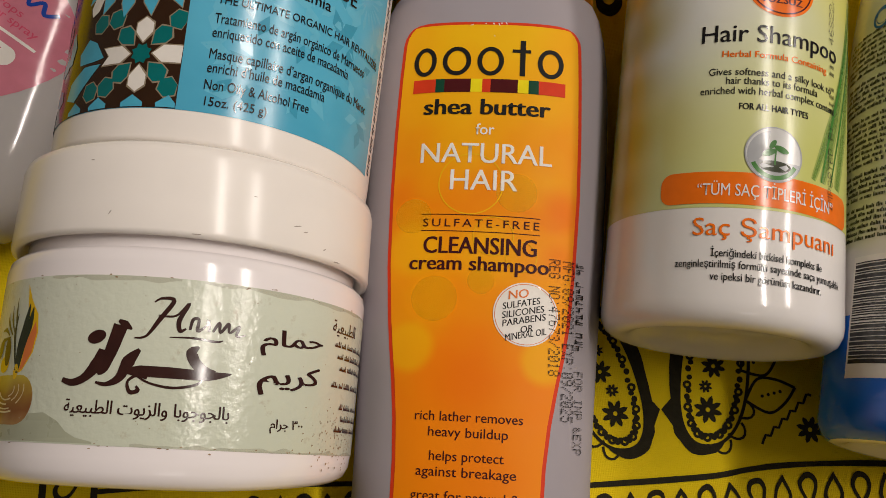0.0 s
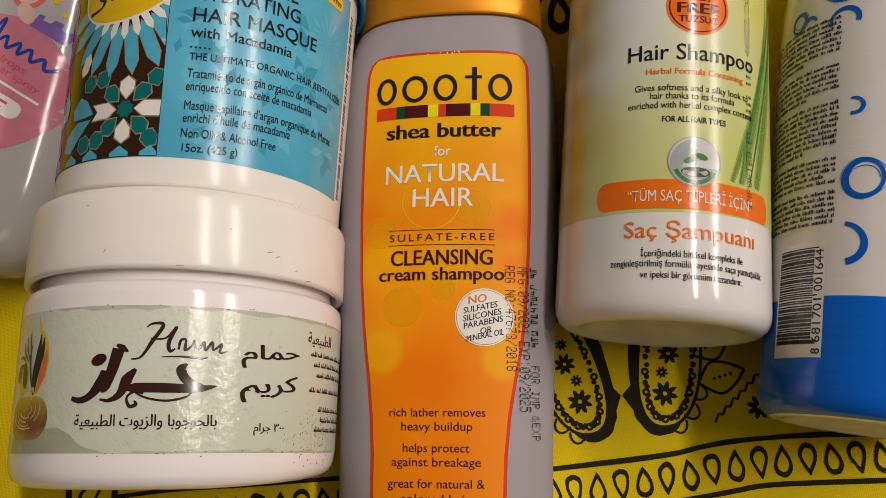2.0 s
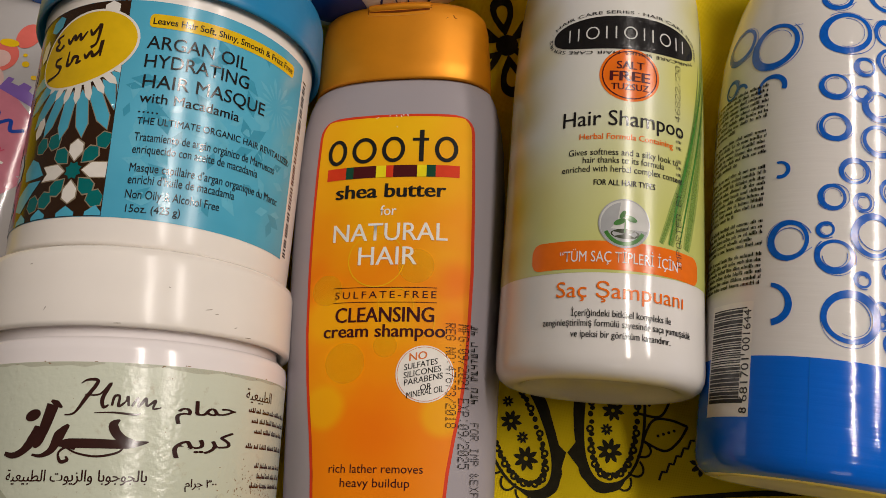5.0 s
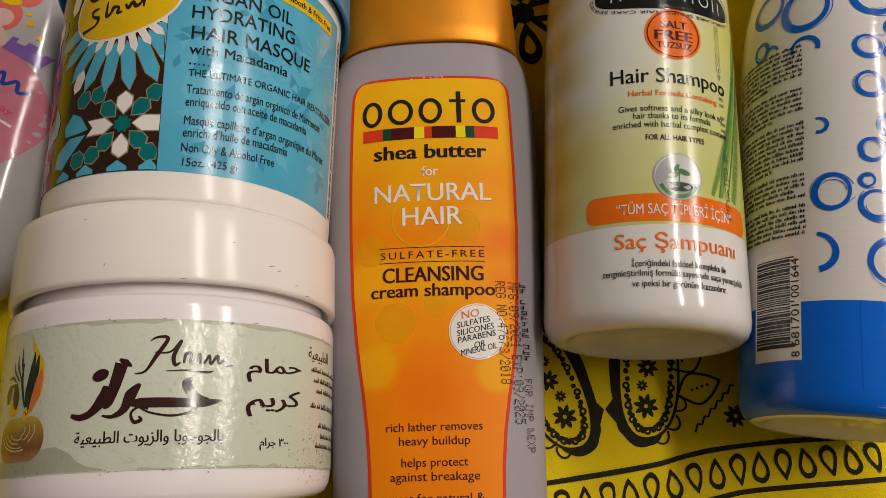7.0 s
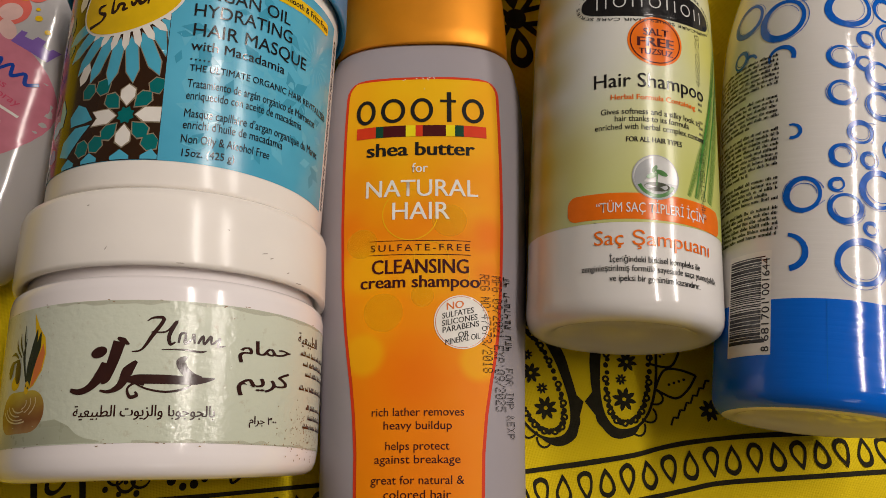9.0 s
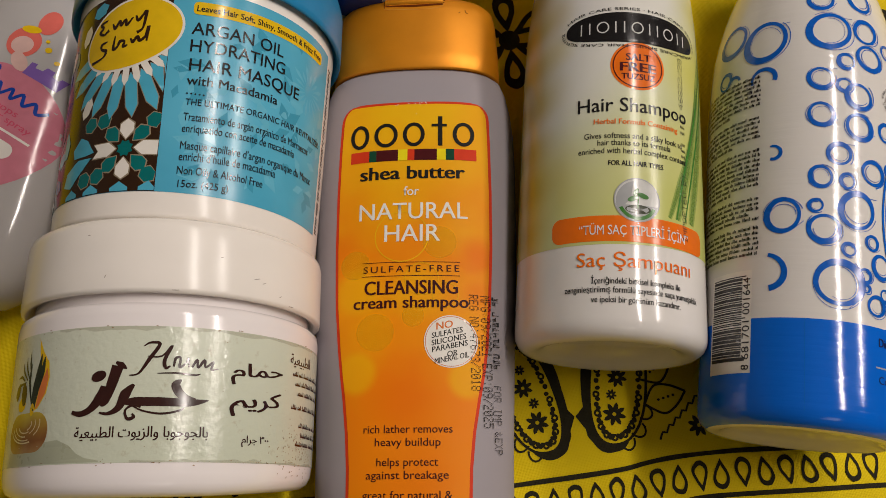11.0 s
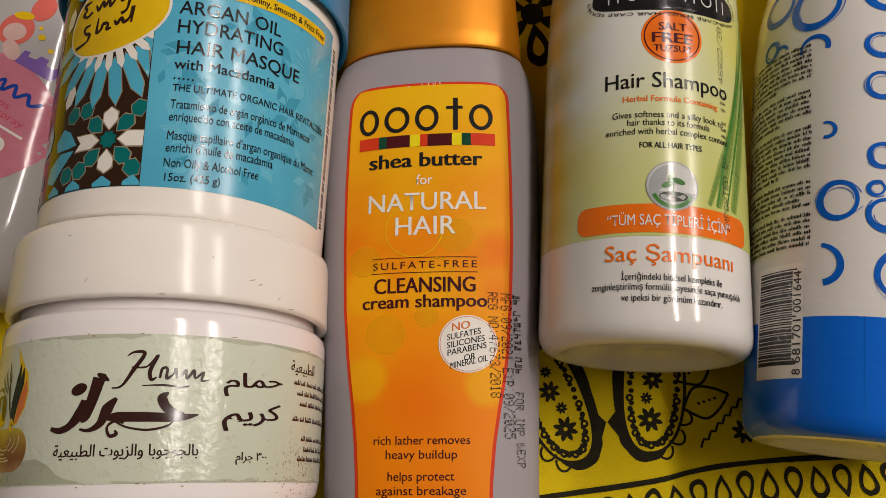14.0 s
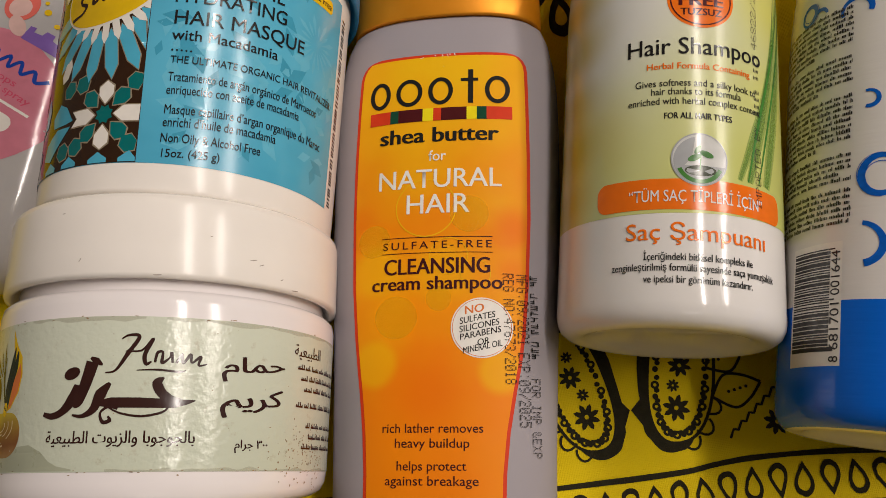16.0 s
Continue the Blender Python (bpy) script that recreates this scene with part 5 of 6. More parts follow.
for body, a, b, s, rise, cap, bold in (("Leaves Hair Soft, Shiny, Smooth & Frizz Free", 14.6, 77.2, 0.1090, 0.0012, 0.0023, 0.016), ("ARGAN OIL", 13.5, 52.4, 0.1003, 0.0008, 0.0045, 0.006), ("HYDRATING", 13.7, 54.0, 0.0938, 0.0011, 0.0045, 0.006), ("HAIR MASQUE", 14.1, 63.2, 0.0868, 0.0016, 0.0045, 0.006),
                                       ("with Macadamia", 13.9, 51.7, 0.0818, 0.0007, 0.0033, 0.010), ("THE ULTIMATE ORGANIC HAIR REVITALIZER", 14.3, 82.8, 0.0745, 0.0022, 0.0023, 0.004), ("Tratamiento de argán orgánico de Marruecos", 14.2, 73.0, 0.0690, 0.0016, 0.0028, 0.004),
                                       ("enriquecido con aceite de macadamia", 14.2, 63.7, 0.0650, 0.0015, 0.0028, 0.004), ("Masque capillaire d’argan organique du Maroc", 14.3, 77.5, 0.0591, 0.0016, 0.0028, 0.004), ("enrichi d’huile de macadamia", 14.3, 54.2, 0.0553, 0.0011, 0.0028, 0.004),
                                       ("Non Oily & Alcohol Free", 14.2, 48.5, 0.0507, 0.0007, 0.0027, 0.004), ("15oz. (425 g)", 15.0, 34.3, 0.0464, 0.0005, 0.0024, 0.004)):
    w.text(body, td(a), td(b), s, cap, bold=bold, s1=s + rise)
for k in range(5):
    w.ellipse(td(14.5 + 1.6 * k), 0.0786, 0.0003, 0.0003, count=8)
w.put("lettering", BLACK, tub_label, "black lettering")
w = Ink(on_tub, 0.00014)
s = 0.046
rnd = random.Random(8)
while s < 0.114:
    w.bar(td(89.0), s, td(92.5), s + 0.0006)
    s += rnd.choice((0.001, 0.0013, 0.0018))
w.put("side_code", BLACK, mask_jar, "black code strip beside the label")

# ---- print on the short jar ----
JAR_SIDE = Form(cyl([(-0.0428, 0.0474), (-0.040, 0.0478), (0.0045, 0.0488)], 0.0494))
RJ = 0.0483


def on_jar(u, s, off):
    a, b, z = JAR_SIDE.at(s)
    ang = u / RJ
    return Vector(((a + off) * math.sin(ang), s, z + (a + off) * math.cos(ang)))


def jd(d):
    return radians(d) * RJ


SAGE = two_tone("sage_label_print", [(0.0, (0.55, 0.585, 0.47)), (1.0, (0.62, 0.655, 0.54))], 0.16, 1, -0.037, 0.001, noise_scale=30, noise_amount=0.4, dirt=(0.36, 0.28, 0.17), relief=0.45, relief_scale=520)
sheet = Ink(on_jar, 0.00012)
edges = np.linspace(-88, 104, 56)
for p, q in zip(edges, edges[1:]):
    for a, b in zip(np.linspace(-0.0367, 0.0016, 9), np.linspace(-0.0367, 0.0016, 9)[1:]):
        v = len(sheet.verts)
        sheet.verts += [(jd(p), a), (jd(q), a), (jd(q), b), (jd(p), b)]
        sheet.faces.append((v, v + 1, v + 2, v + 3))
jar_label = sheet.put("wrap_label", SAGE, cream_jar, "worn pale sage green label")
STAIN = material("greyed_wet_paper", (0.40, 0.42, 0.31), 0.28, vary=0.12, scale=120)
w = Ink(on_jar, 0.00016)
w.poly([(jd(-44), -0.0364), (jd(-44), -0.0325), (jd(-36), -0.0312), (jd(-30), -0.0318), (jd(-24), -0.0305), (jd(-16), -0.0300), (jd(-11), -0.0318), (jd(-8), -0.0340), (jd(-5), -0.0352), (jd(0), -0.0360), (jd(0), -0.0364)])
w.put("damp_stain", STAIN, jar_label, "greyish damp stain at the label edge")
DIRT = material("brown_grime", (0.30, 0.19, 0.10), 0.7, vary=0.4, scale=600)
rnd = random.Random(21)
w = Ink(on_jar, 0.00018)
for k in range(170):
    d, s = rnd.gauss(78, 9), rnd.gauss(-0.0318, 0.0045)
    if -0.044 < s < -0.022 and d < 104:
        w.ellipse(jd(d), s, rnd.uniform(0.00008, 0.00035), rnd.uniform(0.00008, 0.0003), rnd.uniform(0, 90), count=6)
for k in range(60):
    w.ellipse(jd(rnd.uniform(-60, 100)), rnd.choice((0.0014, -0.0366)) + rnd.gauss(0, 0.0003), rnd.uniform(0.0001, 0.0006), rnd.uniform(0.00006, 0.00018), rnd.uniform(-10, 10), count=6)
for k in range(40):
    w.ellipse(jd(rnd.uniform(-60, 100)), rnd.uniform(-0.036, 0.0), rnd.uniform(0.00005, 0.00016), rnd.uniform(0.00005, 0.00016), 0, count=6)
w.put("grime_speck", DIRT, cream_jar, "small brown grime specks")["kind"] = "stuff"
GRIME = material("brown_label_grime", (0.36, 0.27, 0.15), 0.5, vary=0.4, scale=300)
GRIME.node_tree.nodes["Principled BSDF"].inputs["Alpha"].default_value = 0.20
for d0, d1, seed in ((-20, 18, 1), (24, 104, 2)):
    w = Ink(on_jar, 0.00017)
    ds = np.linspace(d0, d1, 60)
    w.quads([(jd(d), 0.0013 - (0.0003 + 0.0008 * max(0.0, 0.4 + noise.noise(Vector((d * 0.16, seed, 0.5)))) * min(1.0, (d - d0) / 6, (d1 - d) / 6))) for d in ds], [(jd(d), 0.00155) for d in ds])
    w.put("grime_band", GRIME, cream_jar, "brown grime along the label edge")
w = Ink(on_jar, 0.00017)
ds = np.linspace(10, 104, 70)
w.quads([(jd(d), -0.0367) for d in ds], [(jd(d), -0.0364 + 0.0009 * max(0.0, 0.35 + noise.noise(Vector((d * 0.2, 9.0, 0.5))))) for d in ds])
w.put("grime_band", GRIME, cream_jar, "brown grime along the label edge")
w = Ink(on_jar, 0.00024)
w.text(joined("حمام"), jd(41.5), jd(63.6), 0, box=(-0.0143, -0.0080), bold=0.02, s1=0.0014).text(joined("كريم"), jd(41.7), jd(63.4), 0, box=(-0.0235, -0.0168), bold=0.02, s1=0.0012)
w.text(joined("بالجوجوبا والزيوت الطبيعية"), jd(-9.3), jd(34.6), 0, box=(-0.0308, -0.0268), bold=0.022)
w.text(joined("جرام") + " ٣٠٠", jd(46.9), jd(58.4), 0, box=(-0.0322, -0.0288), bold=0.02)
rnd = random.Random(4)
w.text(joined("الطبيعية"), jd(68), jd(84), 0, box=(-0.0062, -0.0020), bold=0.01)
w.put("lettering", BROWN_INK, jar_label, "dark brown lettering")
w = Ink(on_jar, 0.00024)
for k, s in enumerate((-0.0090, -0.0120, -0.0150, -0.0195, -0.0250, -0.0280, -0.0308)):
    x = 70 + (k % 3) * 2.0 + (4 if k > 3 else 0)
    while x < 101:
        y = x + rnd.uniform(2.5, 6)
        w.bar(jd(x), s, jd(min(y, 102)), s + 0.0005)
        z = x + 0.2
        while z < min(y, 101):
            w.bar(jd(z), s, jd(z + 0.5), s + rnd.choice((0.0009, 0.0015, 0.0011)))
            z += 1.0
        x = y + 0.9
w.put("small_print", BROWN_INK, jar_label, "rows of illegible small print")["kind"] = "stuff"
w = Ink(on_jar, 0.00026)
for pts, wd in ((((-11.2, -0.0226), (-8.1, -0.0232), (-4.7, -0.0221), (-1.7, -0.0191), (-0.5, -0.0156)), (0.0010, 0.0016, 0.0020, 0.0030, 0.0016)),
                (((-1.0, -0.0212), (0.3, -0.0198), (2.0, -0.0154), (3.6, -0.0100)), (0.0004, 0.0024, 0.0030, 0.0034)),
                (((2.9, -0.0089), (4.8, -0.0098), (6.7, -0.0108)), (0.0006, 0.0018, 0.0003)),
                (((-1.3, -0.0230), (1.8, -0.0233), (5.0, -0.0217), (6.9, -0.0180), (9.4, -0.0153)), (0.0005, 0.0010, 0.0020, 0.0030, 0.0008)),
                (((6.5, -0.0203), (10, -0.0201), (18, -0.0201), (28, -0.0202), (34.0, -0.0194)), (0.0010, 0.0025, 0.0025, 0.0022, 0.0002)),
                (((24.6, -0.0138), (22.9, -0.0152), (24.0, -0.0174), (26.5, -0.0191), (29.5, -0.0198)), (0.0003, 0.0026, 0.0024, 0.0022, 0.0016)),
                (((9.6, -0.0213), (13.2, -0.0227), (19.1, -0.0234), (24.8, -0.0224), (26.8, -0.0207)), (0.0004, 0.0005, 0.0006, 0.0006, 0.0003)),
                (((12.2, -0.0216), (9.5, -0.0211), (7.3, -0.0226), (8.2, -0.0248), (10.2, -0.0244), (9.6, -0.0234)), (0.0006, 0.0007, 0.0006, 0.0009, 0.0010, 0.0004))):
    w.stroke([(jd(a), s) for a, s in pts], 0.002, taper=wd)
w.ellipse(jd(-2.6), -0.0128, 0.0022, 0.0015, 20)
w.put("logo_shape", BROWN_INK, jar_label, "dark brown brushed logo strokes")
w = Ink(on_jar, 0.00026)
for pts, wd in ((((7, -0.0146), (10, -0.0140), (13, -0.0100), (16, -0.0056), (13, -0.0052), (11, -0.0062)), (0.0003, 0.0006, 0.0011, 0.0010, 0.0006, 0.0003)),
                (((12.5, -0.0092), (17, -0.0090), (20, -0.0060), (18, -0.0100), (18.5, -0.0124), (20, -0.0118)), (0.0004, 0.0005, 0.0008, 0.0011, 0.0009, 0.0004)),
                (((21, -0.0120), (21.5, -0.0096), (23, -0.0094), (23, -0.0120), (25, -0.0108), (25.5, -0.0094), (26, -0.0120)), (0.0006, 0.0008, 0.0006, 0.0009, 0.0004, 0.0008, 0.0006)),
                (((27, -0.0120), (28.5, -0.0098), (29, -0.0120), (31, -0.0098), (31.5, -0.0118), (34, -0.0102), (33.5, -0.0124), (36, -0.0120)), (0.0006, 0.0008, 0.0006, 0.0009, 0.0005, 0.0008, 0.0006, 0.0003)),
                (((16, -0.0140), (22, -0.0138), (28, -0.0142), (30, -0.0138)), (0.0002, 0.0005, 0.0006, 0.0002))):
    w.stroke([(jd(a + 0.6), s + 0.0019) for a, s in pts], 0.001, taper=wd)
w.put("logo_shape", BROWN_INK, jar_label, "small script logo strokes")
# olives, fruit flame and oil on the label
Ink(on_jar, 0.0002).poly([(jd(-30), 0.0002), (jd(-27), -0.0040), (jd(-23.5), -0.0075), (jd(-22.5), -0.0120), (jd(-23.5), -0.0165), (jd(-27), -0.0205), (jd(-29), -0.0212), (jd(-27.5), -0.0130), (jd(-28.5), -0.0060)]).put("fruit_picture", YELLOW_INK, jar_label, "yellow flame-shaped fruit print")
Ink(on_jar, 0.00022).poly([(jd(-24), -0.0090), (jd(-23), -0.0120), (jd(-24), -0.0165), (jd(-27), -0.0200), (jd(-28.5), -0.0208), (jd(-27), -0.0140)]).put("fruit_picture", SALMON, jar_label, "orange fruit print")
w = Ink(on_jar, 0.00026)
for pts, wd in ((((-29.5, -0.0212), (-28.5, -0.0150), (-26.5, -0.0100), (-25.8, -0.0058)), 0.0022), (((-30.5, -0.0205), (-30.0, -0.0150), (-28.3, -0.0090), (-27.6, -0.0048)), 0.0019), (((-31, -0.0190), (-33.5, -0.0120), (-33.0, -0.0070)), 0.0012),
                (((-33, -0.0110), (-34.2, -0.0070), (-34.6, -0.0030)), 0.0009), (((-34, -0.0115), (-36.5, -0.0080), (-37, -0.0048)), 0.0009), (((-35, -0.0120), (-38.5, -0.0090), (-39.5, -0.0064)), 0.0009), (((-36, -0.0125), (-42, -0.0135), (-44, -0.0165)), 0.0011),
                (((-37, -0.0120), (-40, -0.0105), (-43, -0.0108)), 0.0010)):
    w.stroke([(jd(a), s) for a, s in pts], wd, taper=[wd * 0.4, wd] + [wd] * (len(pts) - 3) + [wd * 0.15])
w.put("leaf_picture", OLIVE, jar_label, "dark olive leaf print")
Ink(on_jar, 0.00028).ellipse(jd(-36.5), -0.0160, 0.0016, 0.0034, 8).ellipse(jd(-41.5), -0.0150, 0.0012, 0.0026, -15).put("olive_picture", BROWN, jar_label, "dark olives")
Ink(on_jar, 0.00026).ellipse(jd(-37.5), -0.0190, 0.0024, 0.0020).ellipse(jd(-30.2), -0.0208, 0.0010, 0.0018).put("oil_drop", YELLOW_INK, jar_label, "golden oil drops")
OIL = two_tone("golden_oil_print", [(0.0, (0.40, 0.24, 0.09)), (0.35, (0.22, 0.085, 0.025)), (0.65, (0.30, 0.16, 0.03)), (1.0, (0.55, 0.42, 0.05))], 0.16, 1, -0.034, -0.0215, noise_scale=160, noise_amount=0.22)
Ink(on_jar, 0.0002).poly(rounded(jd(-45), -0.0330, jd(-20.8), -0.0216, 0.0055)).put("oil_picture", OIL, jar_label, "golden oil surface print")
w = Ink(on_jar, 0.00026)
for k, (r, a0, a1) in enumerate(((0.0040, 200, 300), (0.0058, 190, 275), (0.0074, 195, 285), (0.0088, 200, 290), (0.0030, 290, 380), (0.0050, 300, 380), (0.0070, 310, 375))):
    w.ring(jd(-33), -0.0248, r, r * 0.62, 0.00035, a0=a0, a1=a1, wob=0.04, seed=k)
w.put("oil_ripple", ink_material("pale_gold_ink", (0.66, 0.54, 0.30)), jar_label, "pale gold ripple lines")
SCUFF = material("grey_scuff", (0.42, 0.36, 0.31), 0.6, vary=0.3, scale=500)
scuff = Ink(JAR_LID.wrap, 0.00006)
for d, s, l, t in ((-4, 0.0166, 0.0007, 60), (49, 0.0190, 0.0012, 15), (52, 0.0180, 0.0008, 20), (20, 0.0125, 0.0012, 2), (66, 0.0128, 0.0014, 4), (-12, 0.0300, 0.0005, 0), (35, 0.0240, 0.0004, 0), (60, 0.0150, 0.0006, 30)):
    scuff.ellipse(radians(d) * 0.0493, s, l, 0.00014, t, count=8)
scuff.put("scuff_mark", SCUFF, cream_jar, "small dark scuffs on the lid")["kind"] = "stuff"

# ---- print on the spray bottle ----


def on_spray(u, s, off):
    """The print stands askew on the lying bottle."""
    c, d = math.cos(radians(-22)), math.sin(radians(-22))
    y = s - 0.015
    return SPRAY.wrap(u * c - y * d, 0.02 + u * d + y * c, off)


w = Ink(on_spray, 0.00014)
pts = []
for i in range(40):
    a = 2 * math.pi * i / 40
    pts.append((0.001 + 0.0300 * math.cos(a), 0.019 + 0.030 * math.sin(a) if math.sin(a) < 0 else 0.019 + 0.0258 * math.sin(a)))
w.poly(pts)
spray_label = w.put("front_label", PINK, spray_bottle, "pink printed label field")
w = Ink(on_spray, 0.0002)
w.text("shiny drops", -0.0150, 0.0115, 0.0262, 0.0028, bold=0.01).text("conditioner spray", -0.0165, 0.0198, 0.0226, 0.0028, bold=0.01)
w.bar(-0.012, 0.0008, 0.012, 0.0022).bar(-0.010, -0.0028, 0.010, -0.0016)
w.put("lettering", HOT_PINK, spray_label, "deep pink lettering")
Ink(on_spray, 0.0002).poly(rounded(-0.016, 0.0090, 0.0200, 0.0160, 0.0034)).bar(0.004, 0.0190, 0.0225, 0.0200).put("white_pill", WHITE_INK, spray_label, "white rounded text field")
Ink(on_spray, 0.00026).bar(-0.010, 0.0132, 0.014, 0.0142).bar(-0.008, 0.0108, 0.013, 0.0118).put("pill_line", HOT_PINK, spray_label)
w = Ink(on_spray, 0.00024)
FLOURISH = ((-0.024, 0.028), (-0.021, 0.036), (-0.018, 0.028), (-0.015, 0.0315), (-0.012, 0.028), (-0.009, 0.0365), (-0.0065, 0.0285), (-0.003, 0.0315), (0.000, 0.028), (0.004, 0.0315), (0.006, 0.028), (0.0095, 0.0315), (0.0125, 0.028), (0.016, 0.0310), (0.019, 0.0280), (0.0225, 0.0305))
w.stroke([(0.9 * u - 0.001, 1.15 * s_ - 0.0005) for u, s_ in FLOURISH], 0.0014)
w.put("logo_shape", LOGO_BLUE, spray_label, "royal blue logo flourish")
Ink(on_spray, 0.00022).poly([(0.0005, 0.0435), (0.0150, 0.0440), (0.0155, 0.0505), (0.0130, 0.0500), (0.0125, 0.0485), (0.0100, 0.0488), (0.0095, 0.0510), (0.0065, 0.0508), (0.0060, 0.0485), (0.0030, 0.0480), (0.0028, 0.0500), (0.0005, 0.0495)]).put("picture_shape", PURPLE, spray_label, "purple castle shape")
Ink(on_spray, 0.00020).ellipse(-0.0085, 0.0550, 0.0070, 0.0072, 20).ellipse(-0.0060, 0.0680, 0.0042, 0.0060, 12).put("picture_shape", CORAL, spray_label, "plain coral shape")
Ink(on_spray, 0.00026).ellipse(-0.0082, 0.0538, 0.0046, 0.0040, 20).ellipse(-0.0040, 0.0470, 0.0050, 0.0030, -30).put("picture_shape", ink_material("pale_rose_ink", (0.70, 0.46, 0.42)), spray_label, "plain pale rose shape")
Ink(on_spray, 0.0003).ellipse(-0.0098, 0.0615, 0.0040, 0.0018, 20).ellipse(0.0017, 0.0574, 0.0013, 0.0013).ellipse(-0.0010, 0.0605, 0.0008, 0.0008).ellipse(0.0075, 0.0545, 0.0010, 0.0010).put("picture_shape", YELLOW_INK, spray_label, "small gold shapes")

# ---- print on the cloth ----
CLOTH_BLACK = material("black_cloth_print", (0.030, 0.026, 0.014), 0.85, vary=0.3, scale=300, spec=0.15)
weave(CLOTH_BLACK, 0.4)


def on_cloth(x, y, off):
    return Vector((x, y, cloth_z(x, y) + off))


def blossom(ink, x, y, r, petals=8, hole=True):
    pts = []
    for i in range(petals * 4):
        a = 2 * math.pi * i / (petals * 4)
        k = (0.52, 0.80, 1.0, 0.80)[i % 4]
        pts.append((x + r * k * math.cos(a), y + r * k * math.sin(a)))
    if hole:
        inner_ = [(x + 0.16 * r * math.cos(2 * math.pi * i / len(pts)), y + 0.16 * r * math.sin(2 * math.pi * i / len(pts))) for i in range(len(pts))]
        ink.quads(inner_, pts, closed=True)
    else:
        ink.poly(pts)


def drop(ink, x, y, w, h, flip, width, tilt=0.0):
    """An outlined teardrop."""
    lo, hi = [], []
    for i in range(26):
        a = 2 * math.pi * i / 26
        px, py = math.sin(a) * (0.5 * (1 - math.cos(a))) ** 0.55, math.cos(a)
        rough_ = 1 + 0.10 * noise.noise(Vector((x * 900 + 1.6 * px, y * 900 + 1.6 * py, 1.0)))
        px, py = px * rough_, py * rough_
        for out, k in ((hi, 1.0), (lo, 1 - 2.1 * width / w)):
            X, Y = px * w / 2 * k, (py * 0.5 * k + (0.5 - 0.5 * k) * -0.12) * h
            if flip:
                Y = -Y
            out.append((x + X * math.cos(tilt) - Y * math.sin(tilt), y + X * math.sin(tilt) + Y * math.cos(tilt)))
    ink.quads(lo, hi, closed=True)


CRESCENT_AT = (-112, -98, -86, -70, -56, -39, -19, 0, 18, 50, 80, 100)
CRESCENT_G = (0.0006, 0.0024, 0.0033, 0.0032, 0.0031, 0.0033, 0.0029, 0.0035, 0.0043, 0.0045, 0.0030, 0.0006)


def paisley(mid, cx, cy, side):
    """One of the two long leaning paisleys: outline, heavy crescent, bead chain, blossoms and scallops; side: -1 heavy on its left."""
    w = Ink(on_cloth, 0.00022)
    rx, ry = 0.0110, 0.0230

    def rim_(a, g):
        c, d = math.cos(radians(a)), math.sin(radians(a))
        y = (ry + g) * math.copysign(abs(d) ** 0.84, d)
        return (mid[0] + side * ((rx + g) * math.copysign(abs(c) ** 0.84, c) - 0.20 * y), mid[1] + y)
    w.quads([rim_(a, -0.0003) for a in range(0, 360, 6)], [rim_(a, 0.0008) for a in range(0, 360, 6)], closed=True)
    lo, hi = [], []
    for a in range(-112, 101, 4):
        lo.append(rim_(a, 0.0004))
        hi.append(rim_(a, float(np.interp(a, CRESCENT_AT, CRESCENT_G)) + 0.0004 * noise.noise(Vector((a * 0.09, side * 3.0, 0.5)))))
    w.quads(lo, hi)
    w.poly([rim_(-42, 0.0026), (0.0784 - side * 0.0002, 0.0581), rim_(-12, 0.0024)])
    for k in range(36):
        a = -172 + 352 * k / 35
        p = rim_(a + 15, -0.0024)
        if k % 2:
            w.ring(p[0], p[1], 0.0010, 0.0010, 0.0009, count=10)
        else:
            w.ellipse(p[0], p[1], 0.0010, 0.0011, count=9)
        q = rim_(a + 20, -0.0030)
        w.ellipse(q[0], q[1], 0.0010, 0.0009, count=7)
    blossom(w, cx, cy, 0.0047)
    blossom(w, cx + side * -0.0002, cy + 0.0076, 0.0023)
    blossom(w, cx + side * -0.0036, cy + 0.0140, 0.0041)
    blossom(w, cx + side * -0.0038, cy + 0.0212, 0.0022)
    for a in (-107, -131, -152):
        p, q = Vector(rim_(a, 0.0)), Vector(rim_(a, 0.001))
        n_ = (q - p).normalized()
        t_ = Vector((-n_.y, n_.x))
        w.stroke([tuple(p + n_ * (0.0038 * math.sin(math.pi * i / 8)) + t_ * (-0.0028 * math.cos(math.pi * i / 8))) for i in range(9)], 0.0008, smooth=1)
    w.put("paisley_print", CLOTH_BLACK, cloth, "black paisley with beads and blossoms")


paisley((0.0605, 0.0690), 0.0634, 0.0576, 1)
paisley((0.0972, 0.0687), 0.0937, 0.0570, -1)
w = Ink(on_cloth, 0.00022)
blossom(w, 0.1250, 0.0486, 0.0045)
for base_, tip, fat in (((0.1060, 0.0592), (0.1225, 0.0622), 0.0056), ((0.1060, 0.0690), (0.1195, 0.0760), 0.0052), ((0.1040, 0.0895), (0.112, 0.1010), 0.0045)):
    b, t = Vector(base_), Vector(tip)
    n_ = Vector((-(t - b).y, (t - b).x)).normalized()
    for sgn in (-1, 1):
        w.stroke([tuple(b), tuple(b.lerp(t, 0.35) + n_ * fat * sgn), tuple(b.lerp(t, 0.7) + n_ * fat * 0.72 * sgn), tuple(t)], 0.0009)
    for k in range(4):
        p = b.lerp(t, 0.34 + 0.12 * k)
        w.ellipse(p.x, p.y, 0.00055, 0.00055, count=8)
zig = [(0.1092 + 0.0015 * k, 0.0458 + 0.0012 * k + (0.0008 if k % 2 else -0.0008)) for k in range(13)]
w.stroke(zig, 0.0008, smooth=2)
